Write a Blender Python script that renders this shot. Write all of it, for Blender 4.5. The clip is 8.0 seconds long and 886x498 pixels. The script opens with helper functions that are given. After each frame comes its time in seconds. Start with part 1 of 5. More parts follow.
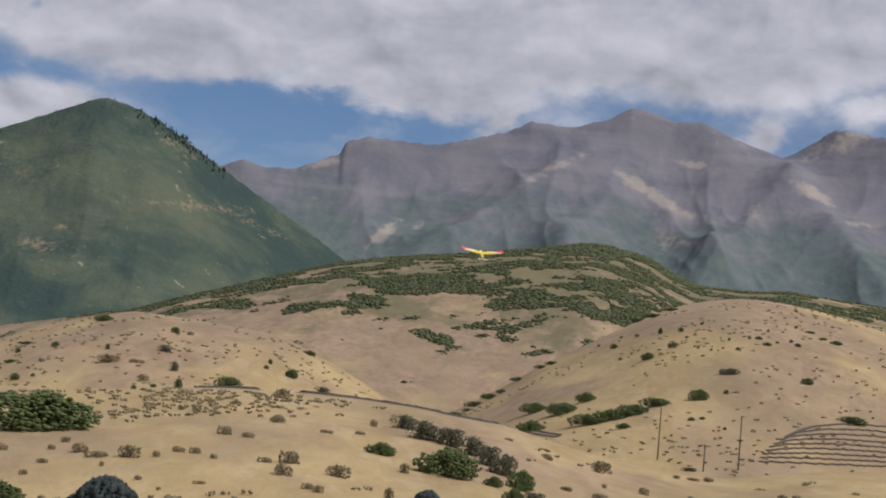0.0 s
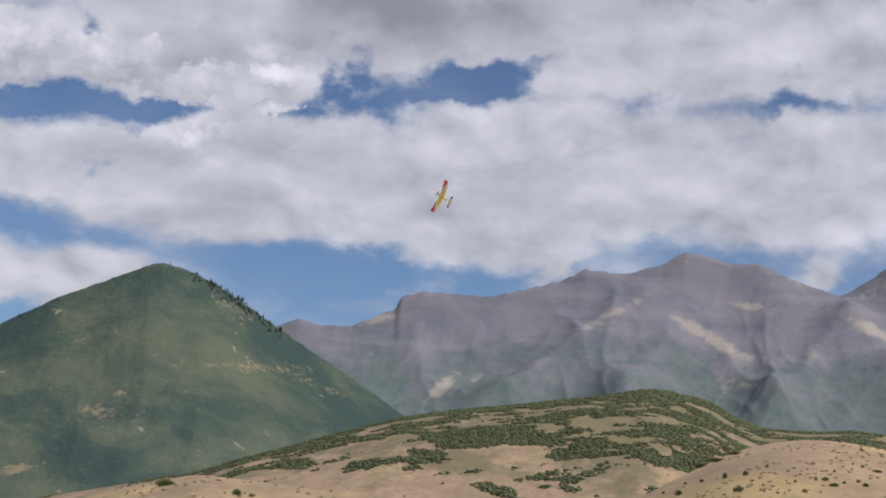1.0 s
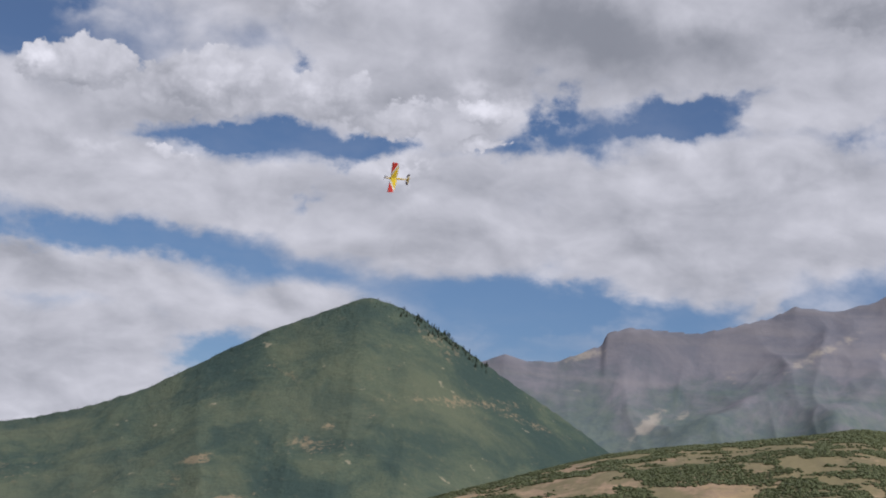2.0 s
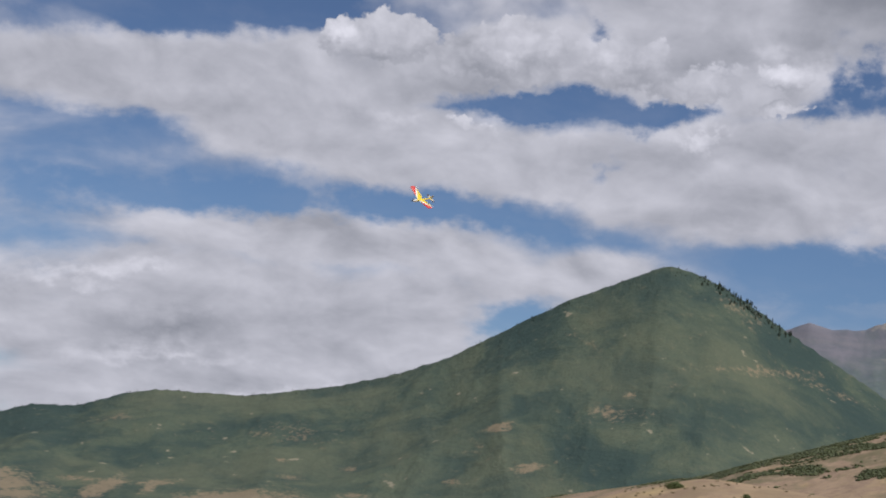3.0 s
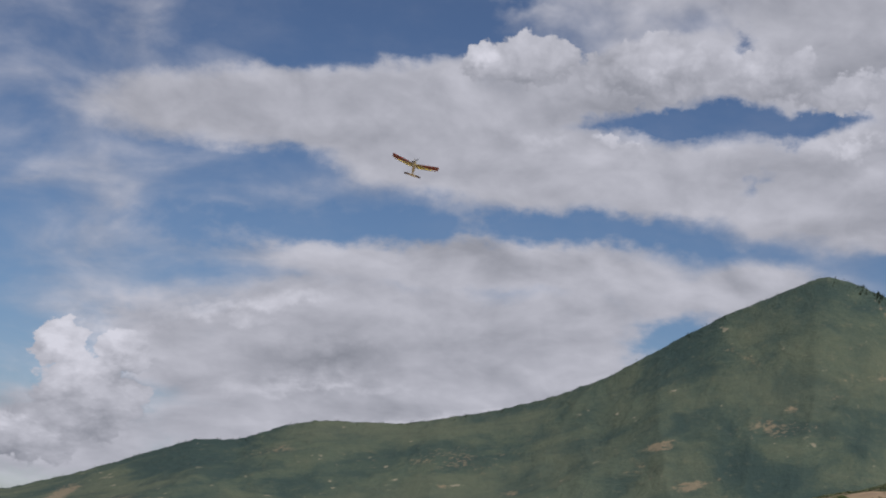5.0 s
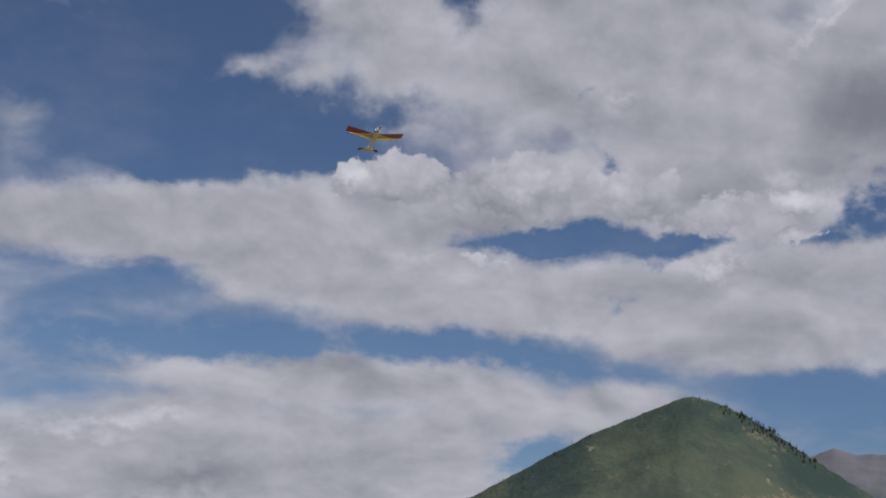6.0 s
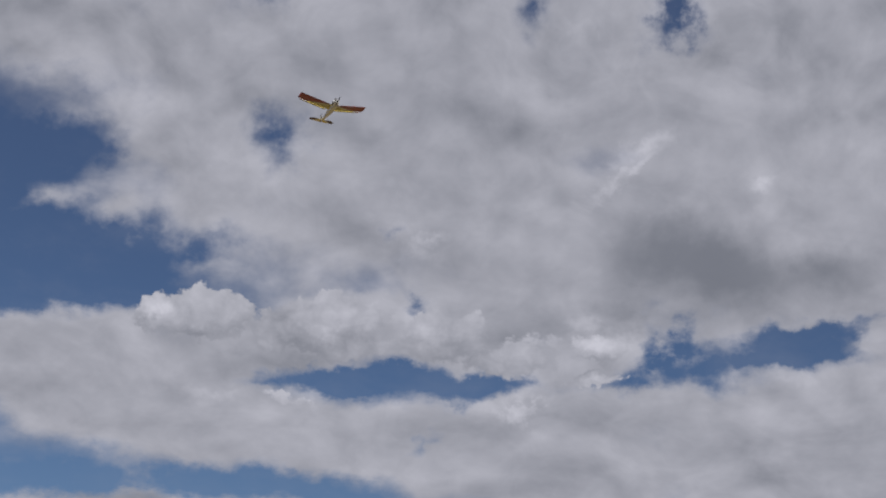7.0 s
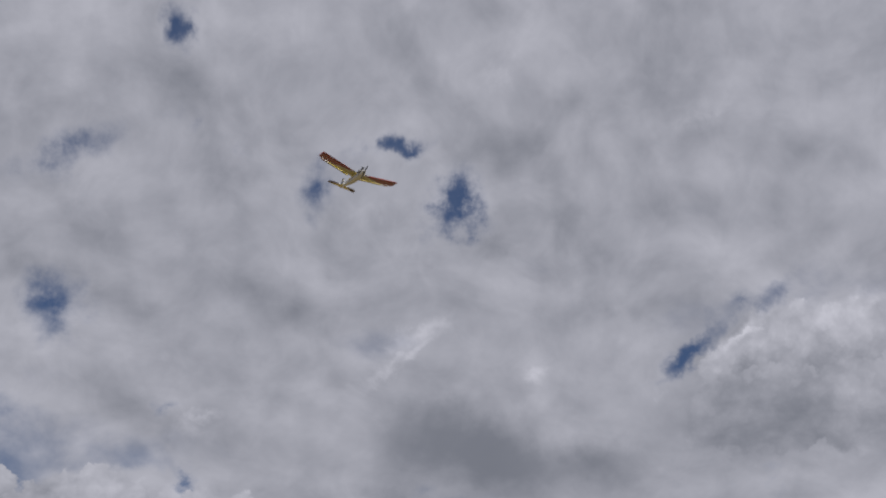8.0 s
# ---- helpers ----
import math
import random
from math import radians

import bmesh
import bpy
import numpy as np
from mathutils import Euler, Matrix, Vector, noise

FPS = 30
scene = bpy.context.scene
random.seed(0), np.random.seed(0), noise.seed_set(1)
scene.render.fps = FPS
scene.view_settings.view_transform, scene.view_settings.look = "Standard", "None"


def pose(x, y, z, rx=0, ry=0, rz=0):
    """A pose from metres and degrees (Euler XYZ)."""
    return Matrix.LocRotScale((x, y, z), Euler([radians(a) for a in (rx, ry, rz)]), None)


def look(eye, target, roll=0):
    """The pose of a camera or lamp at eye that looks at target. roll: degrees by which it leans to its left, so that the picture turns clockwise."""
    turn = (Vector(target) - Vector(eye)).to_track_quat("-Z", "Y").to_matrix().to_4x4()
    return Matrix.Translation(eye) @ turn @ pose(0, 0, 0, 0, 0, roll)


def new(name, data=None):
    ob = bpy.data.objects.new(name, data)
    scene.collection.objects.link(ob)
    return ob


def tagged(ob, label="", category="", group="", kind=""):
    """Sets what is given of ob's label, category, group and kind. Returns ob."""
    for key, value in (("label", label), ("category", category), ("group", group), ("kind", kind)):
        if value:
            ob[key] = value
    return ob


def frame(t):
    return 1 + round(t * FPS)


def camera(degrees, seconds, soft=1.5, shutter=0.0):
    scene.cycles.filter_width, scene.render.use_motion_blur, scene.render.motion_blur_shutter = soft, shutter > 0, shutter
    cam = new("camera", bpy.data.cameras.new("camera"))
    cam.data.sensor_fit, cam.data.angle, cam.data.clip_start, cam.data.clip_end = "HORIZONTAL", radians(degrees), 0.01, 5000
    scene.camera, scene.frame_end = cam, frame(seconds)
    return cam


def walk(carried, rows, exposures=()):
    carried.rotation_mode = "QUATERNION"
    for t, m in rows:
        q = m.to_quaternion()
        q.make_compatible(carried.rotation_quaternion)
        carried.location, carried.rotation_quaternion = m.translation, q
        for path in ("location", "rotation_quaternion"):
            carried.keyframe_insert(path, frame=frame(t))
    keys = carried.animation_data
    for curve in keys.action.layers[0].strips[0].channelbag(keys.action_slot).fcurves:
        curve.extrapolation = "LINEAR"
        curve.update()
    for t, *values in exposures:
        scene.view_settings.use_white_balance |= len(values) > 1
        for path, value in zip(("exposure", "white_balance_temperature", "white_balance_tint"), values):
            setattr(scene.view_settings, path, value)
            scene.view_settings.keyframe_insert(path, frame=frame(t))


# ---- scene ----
# The camera stands on a mown field and turns after a model aircraft.
EYE = Vector((0.0, 0.0, 1.6))


def way(bearing, rise):
    """Unit direction from a bearing (degrees right of +y) and a rise (degrees above level)."""
    a, e = radians(bearing), radians(rise)
    return Vector((math.sin(a) * math.cos(e), math.cos(a) * math.cos(e), math.sin(e)))


def aim(bearing, rise, roll):
    return look(EYE, EYE + way(bearing, rise) * 100, roll)


cam = camera(26.81, 8.0, soft=2.0)
walk(cam, [
    (0.0, aim(-0.000, 4.503, 4.93)),
    (0.1, aim(-0.299, 4.168, 4.70)),
    (0.2, aim(-0.660, 3.903, 4.48)),
    (0.3, aim(-1.160, 4.184, 4.26)),
    (0.4, aim(-1.135, 5.441, 4.03)),
    (0.5, aim(-1.091, 6.872, 3.81)),
    (0.6, aim(-0.833, 7.463, 3.63)),
    (0.7, aim(-0.871, 8.006, 3.46)),
    (0.8, aim(-1.272, 8.344, 3.29)),
    (0.9, aim(-1.484, 8.700, 3.12)),
    (1.0, aim(-2.051, 9.070, 2.94)),
    (1.1, aim(-2.036, 9.056, 2.98)),
    (1.2, aim(-2.708, 9.017, 3.01)),
    (2.3, aim(-9.994, 10.097, 4.82)),
    (2.4, aim(-10.907, 10.084, 5.02)),
    (2.5, aim(-13.232, 9.146, 5.21)),
    (2.6, aim(-14.242, 8.951, 5.18)),
    (2.7, aim(-15.267, 8.664, 5.16)),
    (2.8, aim(-16.141, 8.498, 5.13)),
    (2.9, aim(-16.932, 8.393, 5.11)),
    (3.0, aim(-17.767, 8.083, 5.08)),
    (3.1, aim(-18.073, 8.189, 4.88)),
    (3.2, aim(-18.669, 8.108, 4.66)),
    (3.3, aim(-19.382, 8.007, 4.46)),
    (3.4, aim(-20.036, 7.827, 4.24)),
    (3.5, aim(-20.440, 7.596, 4.03)),
    (3.6, aim(-20.979, 7.559, 3.85)),
    (3.7, aim(-21.661, 7.469, 3.68)),
    (3.8, aim(-22.239, 7.387, 3.50)),
    (3.9, aim(-22.698, 7.329, 3.31)),
    (4.0, aim(-22.927, 7.287, 3.14)),
    (4.2, aim(-23.109, 7.222, 3.05)),
    (5.3, aim(-22.300, 9.185, 3.34)),
    (5.5, aim(-21.871, 9.793, 3.29)),
    (5.7, aim(-20.025, 11.002, 3.23)),
    (5.9, aim(-18.833, 12.034, 3.16)),
    (6.0, aim(-18.592, 12.301, 3.13)),
    (6.1, aim(-18.124, 12.641, 3.19)),
    (6.3, aim(-17.549, 13.308, 3.34)),
    (6.5, aim(-16.793, 14.496, 3.48)),
    (7.0, aim(-12.661, 16.882, 3.07)),
    (7.5, aim(-8.680, 20.090, 3.01)),
    (8.0, aim(-5.715, 22.844, 3.30)),
], exposures=[(0.0, 0.0), (1.0, 0.20), (2.3, 0.08), (4.2, -0.06), (5.5, -0.21), (6.5, -0.33), (8.0, -0.36)])

# ---- light ----
SUN_BEARING, SUN_RISE = 118.0, 50.0
SKY_GAIN, CLOUD_LIGHT = 0.058, 0.52
sun_data = bpy.data.lights.new("sun", "SUN")
sun_data.energy, sun_data.angle, sun_data.color = 3.4, radians(0.6), (1.0, 0.95, 0.87)
sun = new("sun", sun_data)
sun.matrix_world = look(way(SUN_BEARING, SUN_RISE) * 60, (0, 0, 0))

# Cloud forms: bearing, rise, half width, half height, tilt (degrees), weight.
# Soft banks and the high deck.
STRATUS = [
    (-26.2, 12.5, 7.67, 1.31, 2, 1.00), (-20.5, 11.4, 6.93, 1.48, -5, 1.00), (-14.2, 10.8, 6.21, 1.31, -3, 0.90), (-7.5, 10.9, 5.86, 1.74, 9, 1.00),
    (-31.7, 12.1, 4.10, 0.87, 3, 0.30), (-35.3, 9.7, 1.94, 0.31, 3, 0.16), (-20.7, 8.0, 10.20, 1.08, -1, 0.70), (-14.8, 7.3, 4.39, 1.05, 0, 0.60),
    (-25.9, 5.2, 7.52, 2.44, 5, 1.00), (-19.9, 5.6, 4.55, 1.92, 13, 0.90), (-24.9, 3.4, 8.73, 1.05, 8, 0.90), (-34.0, 2.1, 3.49, 1.39, 3, 0.80),
    (-9.9, 10.5, 5.85, 1.31, -7, 1.00), (-2.0, 10.4, 5.31, 1.57, -5, 1.00), (3.3, 10.9, 6.21, 1.39, 2, 1.00), (9.3, 11.4, 6.22, 1.92, 5, 1.00)]
STRATUS_B = [
    (-13.3, 7.7, 2.64, 0.87, 0, 0.80), (1.5, 8.6, 1.32, 0.56, 25, 0.55), (9.5, 8.7, 1.06, 0.61, 15, 0.50), (12.7, 9.6, 1.06, 0.70, 5, 0.50),
    (-7.2, 11.4, 7.46, 1.66, 3, 1.00), (-0.1, 12.0, 7.12, 1.83, 3, 1.00), (6.9, 11.7, 7.12, 2.09, 3, 1.00), (-0.9, 9.1, 3.18, 0.78, -2, 0.75),
    (-14.5, 11.2, 3.55, 0.87, 8, 0.80), (-11.5, 9.7, 3.53, 0.70, 3, 0.60), (-13.6, 14.6, 4.50, 1.22, 3, 1.00), (-8.7, 14.4, 2.88, 1.48, 3, 1.00),
    (-3.9, 15.4, 4.52, 1.48, 3, 1.00), (2.4, 15.3, 4.52, 1.39, 3, 1.00), (6.8, 14.7, 3.60, 1.05, 8, 0.70), (10.3, 15.9, 2.72, 1.92, 3, 1.00)]
STRATUS_C = [
    (10.0, 14.4, 1.80, 0.87, 3, 0.60), (-20.5, 19.2, 3.14, 1.05, 3, 0.80), (-16.8, 18.0, 5.49, 1.92, 3, 0.80), (-11.4, 17.6, 5.48, 3.14, 3, 1.00),
    (-6.4, 16.8, 3.28, 3.48, 3, 1.00), (-25.3, 17.4, 2.74, 0.61, 18, 0.42), (-23.0, 17.4, 2.19, 0.70, 23, 0.40), (-9.5, 14.5, 4.50, 1.92, 3, 1.00),
    (-24.8, 22.4, 5.65, 1.74, -7, 0.80), (-18.3, 22.4, 5.65, 1.92, 3, 1.00), (-14.3, 19.2, 6.09, 3.31, 3, 1.00), (-8.9, 22.1, 6.58, 2.79, 3, 1.00),
    (-2.5, 21.3, 5.61, 3.48, 3, 1.00), (-4.2, 17.5, 6.03, 2.79, 3, 1.10), (-19.4, 18.0, 3.48, 1.39, 23, 0.60), (-25.0, 17.4, 2.74, 0.78, 3, 0.30)]
STRATUS_D = [
    (-3.7, 27.5, 24.55, 7.49, 3, 1.15), (-16.4, 20.9, 7.83, 5.75, 3, 0.90), (-0.0, 35.7, 34.32, 7.32, 3, 0.90)]
STRATUS_E = [
    (5.7, 17.8, 7.68, 4.36, 3, 1.00), (-20.6, 13.1, 4.65, 1.08, 5, 1.00), (-14.4, 13.9, 5.74, 1.01, 5, 1.00), (-8.3, 14.3, 4.67, 1.66, 5, 1.00),
    (-11.0, 11.1, 5.33, 1.22, 5, 0.80), (-21.1, 13.5, 5.38, 1.05, 3, 1.00), (-8.7, 15.0, 5.41, 1.57, 3, 1.00)]
# Heaped, hard-edged clouds.
HEAPS = [
    (-20.0, 14.3, 2.88, 1.13, 5, 1.00), (-16.3, 14.3, 3.78, 1.39, 0, 1.00), (-12.5, 14.2, 2.16, 1.22, 5, 1.00), (-21.8, 14.3, 0.99, 0.61, 25, 1.00),
    (-7.6, 14.0, 1.26, 0.70, -15, 0.90), (-7.7, 13.1, 1.61, 0.38, 5, 0.90), (-10.7, 13.7, 3.94, 1.05, 5, 0.80), (-9.7, 11.9, 1.96, 0.61, 15, 0.70),
    (-17.1, 11.9, 1.78, 0.52, -7, 0.60), (-34.1, 4.9, 1.05, 0.84, 3, 1.20), (-32.1, 4.7, 1.22, 0.87, 3, 1.20), (-33.1, 3.2, 2.27, 1.57, 3, 1.20),
    (-35.0, 1.9, 2.27, 1.05, 3, 1.10), (-36.0, 3.0, 0.52, 0.52, 3, 0.80), (-28.3, 5.9, 3.33, 0.87, 8, 0.60), (4.5, 20.0, 2.78, 0.84, 31, 1.10)]
HEAPS_B = [
    (7.3, 20.3, 2.60, 1.31, 13, 1.10), (5.7, 18.1, 4.95, 1.57, 3, 1.10)]
# Blue gaps.
GAPS = [
    (-15.2, 28.8, 0.80, 1.08, 3, 1.00), (-5.3, 24.2, 1.38, 1.13, 33, 1.30), (-7.5, 25.8, 1.84, 0.52, 3, 0.90), (-10.1, 24.4, 1.15, 0.87, 33, 0.75),
    (-18.4, 24.6, 2.49, 0.70, 28, 0.65), (-14.5, 25.9, 0.77, 0.61, 3, 0.50), (-18.4, 20.0, 1.30, 1.22, 3, 0.75), (2.5, 19.8, 1.76, 0.44, 43, 0.90),
    (4.5, 21.5, 2.06, 0.49, 23, 0.55), (-14.3, 17.5, 0.55, 0.35, 3, 0.45), (-12.7, 25.3, 0.87, 0.52, 3, 0.45), (1.3, 29.5, 0.80, 0.44, 33, 0.35),
    (5.1, 16.2, 0.54, 0.52, 3, 0.40), (-25.6, 18.9, 2.58, 0.87, 13, 0.80), (-25.2, 15.7, 4.34, 1.66, 3, 1.10), (-18.3, 20.0, 0.56, 0.87, 3, 0.50)]
GAPS_B = [
    (-14.4, 17.5, 0.64, 0.31, 3, 0.50), (-12.9, 20.4, 1.12, 0.52, 3, 0.35), (-25.0, 21.4, 2.25, 0.70, 3, 0.40), (-20.8, 16.3, 1.63, 0.87, 23, 0.60),
    (-14.8, 12.8, 2.95, 0.49, 0, 1.15), (-11.3, 12.8, 1.52, 0.61, 13, 0.95), (-5.6, 13.9, 2.06, 0.73, 28, 1.15), (-1.2, 14.6, 2.88, 0.49, 8, 1.00),
    (-12.8, 11.1, 1.07, 0.35, 43, 0.50), (-13.3, 15.1, 0.63, 0.44, -37, 0.80), (-5.7, 14.2, 1.08, 1.05, 15, 0.60), (-5.2, 13.6, 1.97, 0.70, -9, 0.75),
    (-1.3, 14.2, 2.07, 0.52, 3, 0.80), (-13.5, 13.1, 3.04, 0.44, -5, 0.65), (-11.0, 12.6, 1.07, 0.44, 3, 0.55), (8.4, 13.7, 1.79, 0.44, 8, 0.60)]
GAPS_C = [
    (8.7, 15.1, 1.08, 0.70, 33, 0.50), (7.4, 13.1, 0.72, 0.61, 3, 0.40), (-13.1, 15.0, 0.72, 0.44, -17, 0.50), (5.6, 15.8, 0.54, 0.70, 3, 0.40),
    (3.9, 13.9, 1.08, 0.35, 33, 0.40), (-22.9, 9.0, 9.17, 0.61, 2, 0.60), (-15.6, 6.2, 2.10, 0.70, 25, 0.50), (-5.2, 8.2, 3.17, 0.78, 3, 0.70),
    (-29.4, 17.7, 4.75, 1.92, 3, 0.80)]
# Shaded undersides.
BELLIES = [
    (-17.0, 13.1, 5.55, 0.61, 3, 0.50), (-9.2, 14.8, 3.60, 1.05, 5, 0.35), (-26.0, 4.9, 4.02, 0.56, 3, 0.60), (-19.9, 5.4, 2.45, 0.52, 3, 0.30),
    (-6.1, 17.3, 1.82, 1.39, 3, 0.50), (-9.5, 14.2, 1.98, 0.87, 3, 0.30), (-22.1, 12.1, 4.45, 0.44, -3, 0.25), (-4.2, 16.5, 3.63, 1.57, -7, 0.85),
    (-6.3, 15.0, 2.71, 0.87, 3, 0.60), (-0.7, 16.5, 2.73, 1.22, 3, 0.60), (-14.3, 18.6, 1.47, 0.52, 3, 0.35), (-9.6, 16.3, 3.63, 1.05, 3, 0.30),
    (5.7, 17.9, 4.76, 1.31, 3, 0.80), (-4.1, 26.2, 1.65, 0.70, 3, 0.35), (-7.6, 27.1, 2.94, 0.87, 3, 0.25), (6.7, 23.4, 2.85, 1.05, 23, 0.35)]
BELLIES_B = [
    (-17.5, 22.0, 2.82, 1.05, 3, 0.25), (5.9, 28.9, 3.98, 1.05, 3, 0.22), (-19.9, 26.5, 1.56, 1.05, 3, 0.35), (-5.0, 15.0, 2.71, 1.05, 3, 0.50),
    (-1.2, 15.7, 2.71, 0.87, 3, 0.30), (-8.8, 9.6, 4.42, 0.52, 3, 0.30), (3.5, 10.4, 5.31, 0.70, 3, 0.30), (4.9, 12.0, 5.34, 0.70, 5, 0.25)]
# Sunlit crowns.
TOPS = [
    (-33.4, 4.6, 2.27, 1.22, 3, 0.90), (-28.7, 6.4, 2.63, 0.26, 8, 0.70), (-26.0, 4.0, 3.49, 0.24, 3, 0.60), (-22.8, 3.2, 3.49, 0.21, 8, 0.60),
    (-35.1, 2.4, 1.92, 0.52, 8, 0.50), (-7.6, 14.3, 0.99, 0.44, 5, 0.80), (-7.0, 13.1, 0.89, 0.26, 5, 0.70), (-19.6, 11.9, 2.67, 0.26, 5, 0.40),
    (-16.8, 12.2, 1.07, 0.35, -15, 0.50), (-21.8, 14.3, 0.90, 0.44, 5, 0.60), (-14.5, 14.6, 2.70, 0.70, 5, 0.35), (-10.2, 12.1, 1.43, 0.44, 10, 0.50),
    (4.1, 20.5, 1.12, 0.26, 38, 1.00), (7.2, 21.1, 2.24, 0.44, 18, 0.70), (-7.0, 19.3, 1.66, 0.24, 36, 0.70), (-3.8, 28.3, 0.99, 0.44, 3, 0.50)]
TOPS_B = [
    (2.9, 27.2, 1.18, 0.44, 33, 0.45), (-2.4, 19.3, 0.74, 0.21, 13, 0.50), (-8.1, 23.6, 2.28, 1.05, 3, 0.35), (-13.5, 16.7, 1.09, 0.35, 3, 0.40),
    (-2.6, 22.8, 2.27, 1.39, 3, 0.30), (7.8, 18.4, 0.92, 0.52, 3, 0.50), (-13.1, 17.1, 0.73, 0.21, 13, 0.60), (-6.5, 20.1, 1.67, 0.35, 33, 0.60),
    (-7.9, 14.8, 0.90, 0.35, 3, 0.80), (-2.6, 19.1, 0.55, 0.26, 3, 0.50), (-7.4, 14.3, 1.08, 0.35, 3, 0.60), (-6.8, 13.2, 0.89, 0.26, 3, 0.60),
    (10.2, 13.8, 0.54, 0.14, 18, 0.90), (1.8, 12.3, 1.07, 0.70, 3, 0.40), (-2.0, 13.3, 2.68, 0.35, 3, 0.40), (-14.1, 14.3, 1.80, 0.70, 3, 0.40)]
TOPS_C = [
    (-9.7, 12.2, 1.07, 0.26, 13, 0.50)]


class Nodes:
    """Short hand for building a node tree."""

    def __init__(self, tree):
        self.tree = tree
        tree.nodes.clear()

    def add(self, kind, inputs=(), operation="", clamp=False, blend="", smooth="", vector="", gradient=""):
        n = self.tree.nodes.new(kind)
        if operation:
            n.operation = operation
        if clamp:
            n.use_clamp = True
        if blend:
            n.data_type, n.blend_type = "RGBA", blend
        if smooth:
            n.interpolation_type = smooth
        if vector:
            n.vector_type = vector
        if gradient:
            n.gradient_type = gradient
        for key, v in dict(inputs).items():
            self.put(n.inputs[key], v)
        return n

    def put(self, socket, v):
        if isinstance(v, bpy.types.NodeSocket):
            self.tree.links.new(v, socket)
        else:
            socket.default_value = v

    def math(self, op, a, b=0.0, c=0.0, clamp=False):
        n = self.add("ShaderNodeMath", operation=op, clamp=clamp)
        for s, v in zip(n.inputs, (a, b, c)):
            self.put(s, v)
        return n.outputs[0]

    def vec(self, op, a, b=(0, 0, 0)):
        n = self.add("ShaderNodeVectorMath", operation=op)
        self.put(n.inputs[0], a)
        if op == "SCALE":
            self.put(n.inputs[3], b)
        else:
            self.put(n.inputs[1], b)
        return n.outputs[0]

    def noise(self, at, scale, detail=4.0, rough=0.55, warp=0.0, colour=False):
        n = self.add("ShaderNodeTexNoise", {"Vector": at, "Scale": scale, "Detail": detail, "Roughness": rough, "Distortion": warp})
        return n.outputs["Color" if colour else "Fac"]

    def ramp(self, fac, low, high, a=0.0, b=1.0, smooth=True):
        n = self.add("ShaderNodeMapRange", {0: fac, 1: low, 2: high, 3: a, 4: b}, smooth="SMOOTHSTEP" if smooth else "LINEAR")
        return n.outputs[0]

    def mix(self, fac, a, b, blend="MIX"):
        n = self.add("ShaderNodeMix", blend=blend)
        for key, v in ((0, fac), (6, a), (7, b)):
            if not isinstance(v, bpy.types.NodeSocket) and key > 0 and len(v) == 3:
                v = (*v, 1.0)
            self.put(n.inputs[key], v)
        return n.outputs[2]


